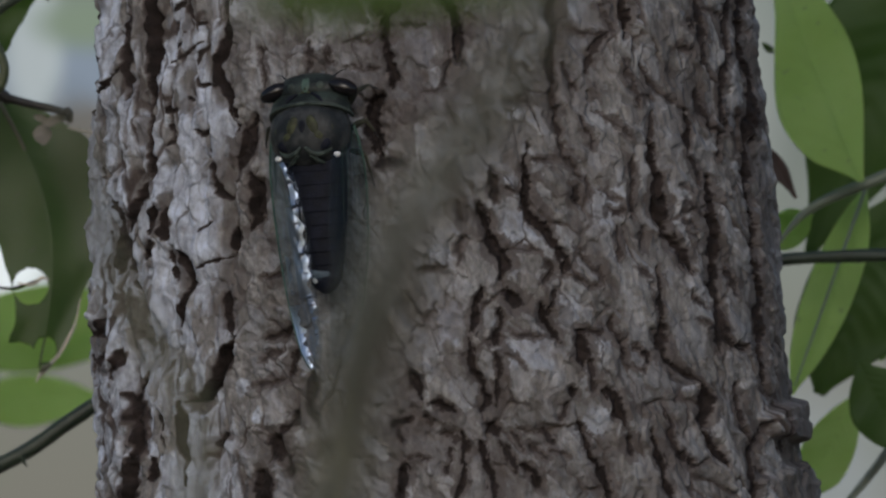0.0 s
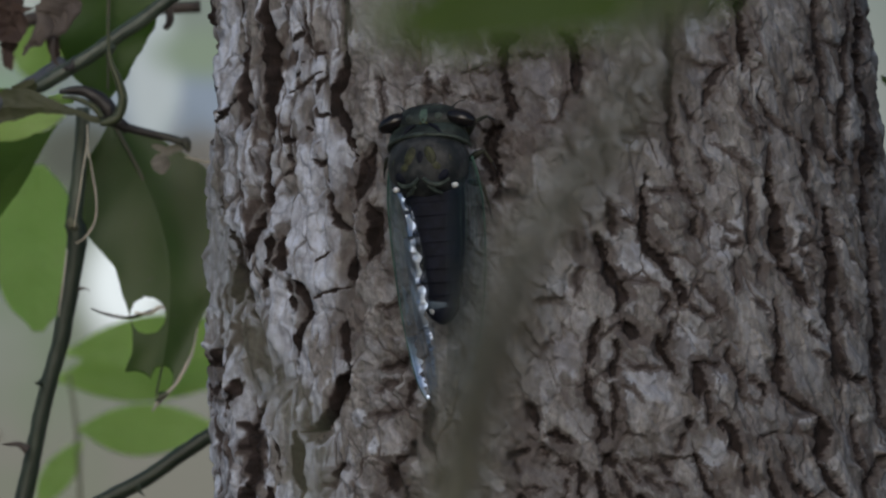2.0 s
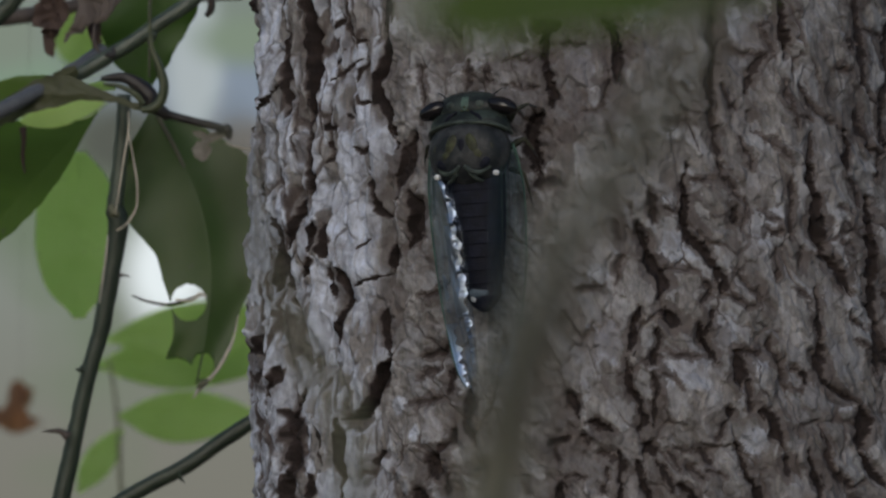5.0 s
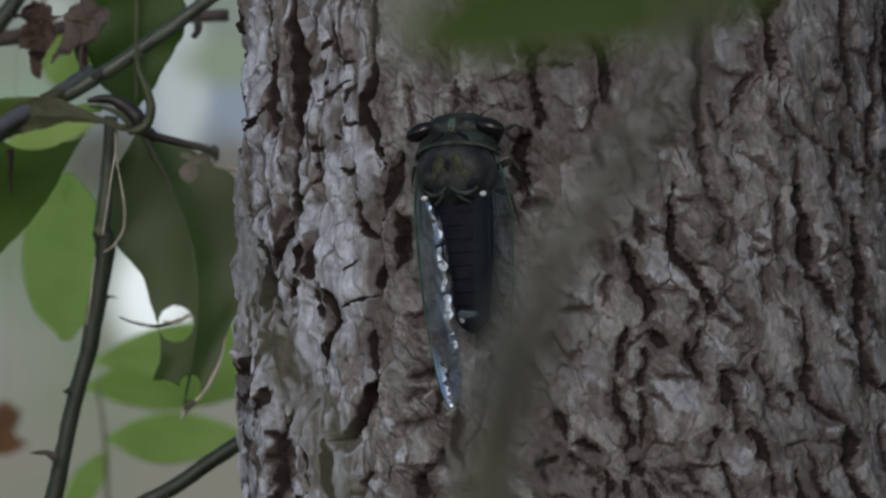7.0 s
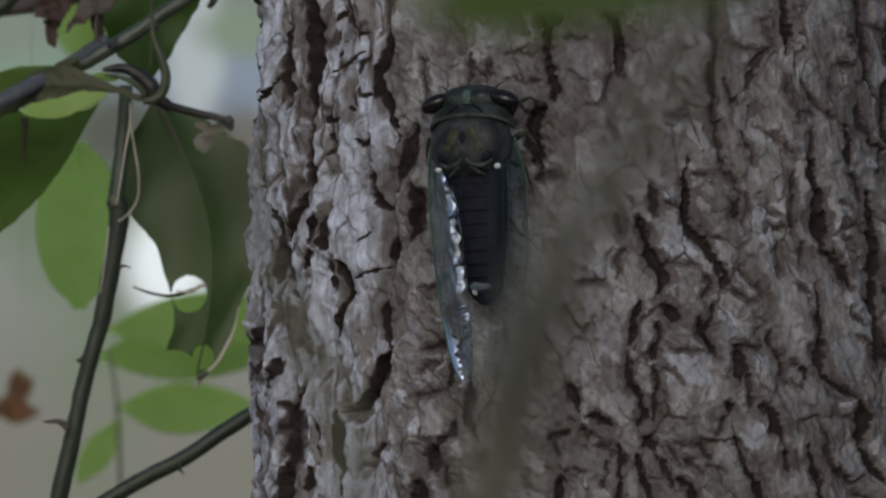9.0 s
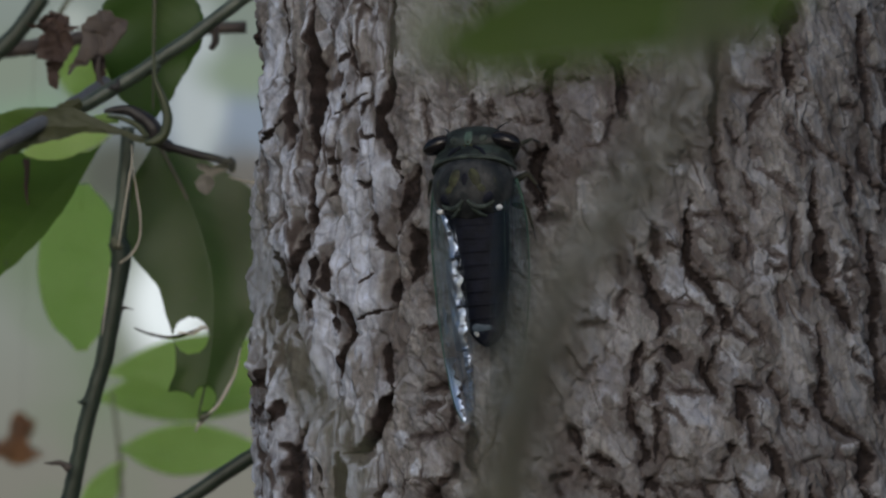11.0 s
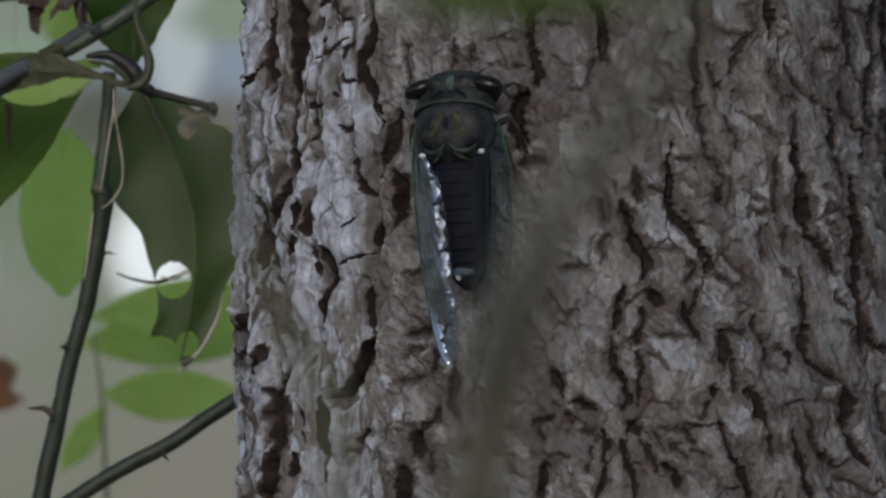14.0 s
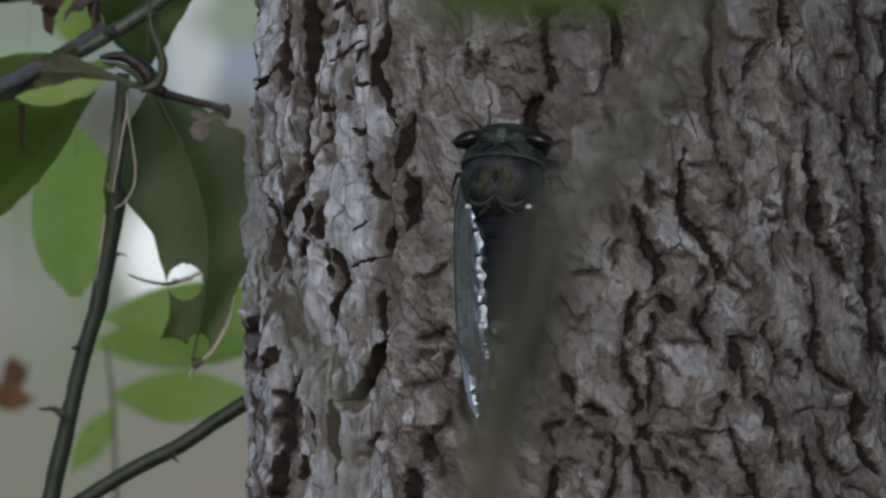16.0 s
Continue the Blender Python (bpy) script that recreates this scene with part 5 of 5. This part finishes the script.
    blade("torn_leaf", (402, 236), (356, 258), [4, 7, 8, 6, 2], [4, 6, 7, 5, 2], SCRAP, root, 1.842, label="pale torn leaf scrap", fold=0.5, ragged=0.3, seed=82, crumple=0.0004)
    blade("torn_leaf", (344, 238), (372, 246), [3, 6, 6, 2], [3, 6, 6, 2], SCRAP, root, 1.843, label="pale torn leaf scrap", seed=83)
    # the leaf over the branch
    lf = blade("leaf", (270, -130), (262, 154), [20, 60, 84, 94, 96, 90, 76, 58, 12], [16, 44, 72, 88, 88, 72, 52, 36, 10], LEAF_DEEP, root, 1.875, None,
               "dark green leaf behind the branch", veined=0.003, fold=0.2, ragged=0.05, seed=5)
    midrib(lf, (268, -110), (266, 150), 9, STALK_OLIVE, 1.872)
    # the broad leaf at the outer side
    lf = blade("leaf", (172, 200), (-70, 470), [4, 48, 92, 118, 126, 120, 80, 12], [4, 14, 26, 34, 36, 32, 22, 6], LEAF_MID, root, 1.87, 1.85,
               "broad green leaf with a brown slit", fold=0.12, ragged=0.06, seed=9, ns=150, nw=36, veined=0.004,
               bites=[(spot(84, 205, 1.866), 0.0062, 0.0027), (spot(140, 196, 1.868), 0.0035, 0.0021)])
    stalk("slit", [(42, 228), (44, 250), (42, 280), (46, 310)], [14, 9, 7, 3], LEAF_DEAD, root, 1.855, "brown dead slit")
    # dry crumpled leaves hanging at the top
    blade("dry_leaf", (100, -30), (86, 106), [14, 40, 36, 22, 12, 8, 3], [14, 34, 30, 16, 12, 8, 3], LEAF_DEAD, root, 1.86, None, "dry crumpled brown leaf", fold=0.5, ragged=0.4, seed=21, crumple=0.0022, veined=0.16)
    blade("dry_leaf", (205, -28), (116, 82), [16, 36, 30, 18, 10, 1], [14, 30, 28, 16, 8, 1], LEAF_DRY, root, 1.85, None, "dry pointed grey-brown leaf", fold=0.35, ragged=0.18, seed=22, crumple=0.0011, veined=0.1)
    blade("dry_leaf", (168, 20), (172, 118), [6, 12, 10, 7, 2], [4, 10, 12, 6, 2], LEAF_DEAD, root, 1.853, None, "shrivelled brown leaf margin", fold=0.6, ragged=0.3, seed=23, crumple=0.0008)
    stalk("spot", [(268, 56), (266, 72), (268, 96)], [4, 9, 3], LEAF_DRY, root, 1.868, "brown blemish on the midrib")
    stalk("branch", [(-70, 90), (-20, 46), (20, 10), (70, -60)], [34, 32, 30], STALK_GREEN, root, 2.0, "blurred grey branch behind")
    stalk("dry_stalk", [(170, 46), (168, 76), (178, 98), (186, 112)], [7, 8, 7, 3], STALK_BROWN, root, 1.85)
    stalk("dry_stalk", [(372, -20), (376, 16), (366, 32)], [14, 14, 10], STALK_BROWN, root, 1.88)
    stalk("branch", [(-60, 40), (20, 34), (90, 24), (160, 8), (240, 0), (430, -8)], [30, 28, 24, 22], STALK_BROWN, root, 2.02, "brown branch behind the leaves")
    return root


def cane():
    root = thing("cane", "dark green cane rising behind the trunk", "vine")
    stalk("stem", [(60, 1000), (130, 948), (236, 878), (330, 828), (400, 780), (450, 748), (560, 680), (700, 640)], [29, 28, 27, 26], STALK_GREEN, root, 1.86)
    stalk("lower_stem", [(64, 997), (-60, 1090), (-700, 1700), (-1500, 5000), (-1600, 13600)], [28, 30, 36, 40], STALK_GREEN, root, 1.86, steps=1)
    stalk("thorn", [(318, 838), (322, 850), (330, 858)], [10, 6, 1], STALK_GREEN, root, 1.855)
    return root


def soft_leaves():
    """A paler shrub a little further back."""
    root = thing("background_shrub", "pale green leafy shrub standing further back", "shrub")
    stalk("stem", [(222, 1000), (222, 960), (216, 860), (210, 740), (196, 640)], [12, 10, 8, 7, 5], STALK_OLIVE, root, 2.75)
    stalk("stem", [(490, 1000), (500, 960), (520, 800), (520, 600), (520, 300), (500, -60), (300, -60), (150, -80), (80, 0)], [10, 10, 8, 8, 8], STALK_OLIVE, root, 2.2)
    stalk("lower_stem", [(222, 995), (240, 1300), (300, 5000), (320, 9400)], [12, 18, 40, 50], STALK_OLIVE, root, 2.75, steps=1)
    stalk("lower_stem", [(490, 995), (480, 1300), (420, 6000), (400, 11300)], [10, 18, 40, 50], STALK_OLIVE, root, 2.2, steps=1)

    def one(base, tip, left, right, d, mat=LEAF_LIGHT, **more):
        lf = blade("leaf", base, tip, left, right, mat, root, d, **more)
        midrib(lf, base, tip, 5, mat, d - 0.004)
    one((140, 272), (142, 566), [14, 50, 70, 76, 76, 68, 48, 10], [14, 48, 64, 68, 68, 60, 44, 10], 2.2, dtip=2.17, seed=31, fold=0.1)
    one((200, 172), (24, 226), [4, 18, 24, 24, 16, 4], [4, 20, 28, 28, 18, 4], 2.4, LEAF_SAGE, seed=37, fold=0.1)
    one((520, 575), (190, 605), [6, 34, 52, 52, 36, 6], [4, 30, 44, 44, 30, 4], 2.75, seed=32, fold=0.1)
    one((520, 640), (170, 652), [6, 30, 44, 50, 40, 6], [4, 24, 40, 44, 30, 4], 2.8, LEAF_LIGHT, seed=33, fold=0.1)
    one((212, 740), (460, 736), [5, 30, 46, 48, 40, 26, 4], [5, 26, 40, 44, 38, 24, 4], 2.75, seed=34, fold=0.1)
    one((218, 760), (140, 875), [4, 20, 28, 22, 4], [4, 20, 26, 20, 4], 2.75, seed=35)
    one((120, 10), (170, 130), [6, 40, 50, 40, 6], [6, 40, 50, 36, 6], 3.4, seed=36)


def hanging_litter():
    root = thing("dead_leaf", "crumpled orange-brown dead leaf hanging on a thread", "leaf")
    blade("blade", (36, 676), (30, 770), [8, 22, 16, 34, 44, 10], [6, 20, 10, 24, 40, 8], LEAF_RUST, root, 3.3, fold=0.6, ragged=0.5, seed=41)
    blade("blade", (60, 690), (14, 745), [4, 20, 22, 8], [4, 14, 12, 6], LEAF_RUST, root, 3.31, fold=0.6, ragged=0.5, seed=42)
    stalk("thread", [(38, 680, 3.3), (42, 420, 2.9), (50, 200, 2.5), (56, 26, 2.02)], [0.7, 0.7], FIBRE, root, 2.5)


def right_shrub():
    root = thing("shrub", "green-leaved shrub sprig beside the trunk", "shrub")
    d = 1.92
    stalk("stem", [(1560, 506), (1640, 502), (1712, 497), (1860, 493), (2000, 488)], [20, 22, 23, 22], STALK_GREEN, root, 1.9, "dark green stem")
    stalk("lower_stem", [(1995, 488), (2200, 540), (2500, 3000), (2500, 13400)], [22, 26, 36, 40], STALK_GREEN, root, 1.9, steps=1)
    stalk("leaf_stalk", [(1650, 486), (1690, 434), (1722, 408), (1770, 384), (1812, 368), (1880, 342)], [5, 14, 18, 20, 22], LEAF_PALE, root, 1.915, "pale leaf stalk")
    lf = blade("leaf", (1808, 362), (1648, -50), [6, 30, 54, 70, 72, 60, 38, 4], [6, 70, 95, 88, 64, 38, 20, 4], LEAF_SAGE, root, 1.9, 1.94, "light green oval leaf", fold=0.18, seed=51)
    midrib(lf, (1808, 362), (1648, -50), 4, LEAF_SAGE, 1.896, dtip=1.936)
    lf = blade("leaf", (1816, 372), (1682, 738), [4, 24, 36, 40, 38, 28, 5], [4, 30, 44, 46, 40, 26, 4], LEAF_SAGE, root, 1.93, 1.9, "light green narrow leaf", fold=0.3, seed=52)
    midrib(lf, (1816, 372), (1682, 738), 8, LEAF_PALE, 1.925, dtip=1.895)
    blade("leaf", (1720, 418), (1640, 480), [4, 30, 36, 30, 4], [4, 24, 30, 24, 4], LEAF_LIGHT, root, 1.94, label="light green leaf", seed=53)
    # the shade on the next two leaves is put into their darker green
    blade("leaf", (1930, -30), (1715, 490), [20, 110, 150, 140, 90, 40, 10], [20, 80, 120, 120, 90, 50, 10], LEAF_DEEP, root, 2.0, label="dark green leaf with its shade painted in", seed=54)
    blade("leaf", (1880, 380), (1730, 740), [10, 60, 90, 96, 80, 10], [20, 90, 120, 110, 60, 10], LEAF_DEEP, root, 1.99, label="green leaf with its shade painted in", seed=55)
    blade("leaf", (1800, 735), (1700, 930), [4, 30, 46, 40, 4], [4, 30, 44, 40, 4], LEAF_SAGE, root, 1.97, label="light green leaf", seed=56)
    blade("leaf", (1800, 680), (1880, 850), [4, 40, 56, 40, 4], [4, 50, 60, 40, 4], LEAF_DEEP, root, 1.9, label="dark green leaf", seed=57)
    blade("leaf", (1880, 560), (1840, 680), [4, 20, 30, 20, 4], [4, 20, 30, 20, 4], LEAF_LIGHT, root, 2.0, label="light green leaf", seed=58)
    stalk("leaf_stalk", [(1780, 930), (1830, 870), (1880, 800)], [12, 16, 18], LEAF_PALE, root, 1.92)
    blade("dry_leaf", (1640, 300), (1692, 392), [4, 16, 16, 8, 3], [4, 12, 14, 8, 3], LEAF_DEAD, root, 1.9, label="curled brown dead leaf", fold=0.6, seed=59)
    blade("leaf", (1634, 116), (1654, 134), [2, 6, 7, 2], [2, 5, 6, 2], LEAF_DARK, root, 1.95, label="dark green leaf", seed=60)


def near_twig():
    """The twig close before the lens, far out of focus."""
    root = thing("near_twig", "olive twig with green leaves close to the lens", "twig")
    d = 0.49
    stalk("stem", [(1300, -260, 0.33), (1275, -100, 0.34), (1225, 100, 0.35), (1120, 270, 0.37), (1012, 420, 0.39), (962, 560, 0.41), (912, 700, 0.43), (880, 880, 0.44), (850, 1060, 0.45)],
          [30, 38, 50, 66, 82, 94, 99, 100], STALK_NEAR, root, d)
    stalk("lower_stem", [(850, 1055), (800, 3000), (784, 20000), (784, 54000)], [96, 86, 90, 120], STALK_NEAR, root, 0.45, steps=1)
    stalk("side_stem", [(400, 200), (432, 360), (470, 480), (520, 590), (575, 680), (618, 750), (622, 880), (630, 1080)], [26, 30, 36, 42], STALK_OLIVE, root, d)
    stalk("lower_side_stem", [(630, 1075), (660, 1800), (800, 4500)], [30, 34, 40], STALK_OLIVE, root, d, steps=1)
    lf = blade("leaf", (1420, -110), (745, 20), [6, 70, 110, 120, 110, 86, 50, 5], [36, 88, 96, 98, 96, 90, 86, 72, 24], LEAF_NEAR, root, d, label="green leaf close to the lens", seed=71)
    blade("leaf", (770, -140), (720, 78), [6, 22, 26, 22, 4], [6, 22, 26, 22, 4], LEAF_PALE, root, d, label="pale grey-green leaf", seed=72)


ground_and_distance()
tree()
CICADA, ABDOMEN, WINGS, LEGS = cicada()
left_vine()
cane()
soft_leaves()
hanging_litter()
right_shrub()
near_twig()


# ---------------------------------------------------------------- what moves
def motions():
    # the cicada clings still, then backs down the bark and turns a little
    rows = [(0.0, 859, 270, 4.4), (14.5, 859, 270, 4.4), (14.65, 861, 271, 4.3), (15.0, 882, 287, 2.8), (15.5, 903, 328, 2.0), (15.75, 909, 344, 1.0), (16.0, 914, 355, 0.2)]
    walk(CICADA, [(t, bark_pose(a, b, lean, 0.0018)) for t, a, b, lean in rows])
    # its abdomen pumps slowly
    base = ABDOMEN.location.copy()
    walk(ABDOMEN, [(t, Matrix.Translation(base) @ pose(0, 0, 0, rx, 0, 0)) for t, rx in
                   ((0, 0), (3.5, 0), (6.0, 2), (7.0, 3), (8.0, 2), (9.0, 2), (12.5, 2), (14.5, 1), (16.0, 3))])
    # the wing on one side opens by a degree or two
    walk(WINGS[0], [(t, pose(0, 0, 0, 0, 0, rz)) for t, rz in
                    ((0, 0.2), (3.5, 0), (6.0, -0.6), (7.0, -1.1), (9.0, -1.6), (12.5, -1.3), (14.5, -1.0), (15.0, -0.6), (16.0, -1.2))])
    for k, lg in enumerate(LEGS):
        at = lg.location.copy()
        step = 9 if k % 2 else -9
        walk(lg, [(t, Matrix.Translation(at) @ pose(0, 0, 0, 0, 0, rz)) for t, rz in
                  ((0, 0), (14.5, 0), (14.8, step), (15.1, -step), (15.4, step), (15.7, -step), (16.0, 0))])


motions()
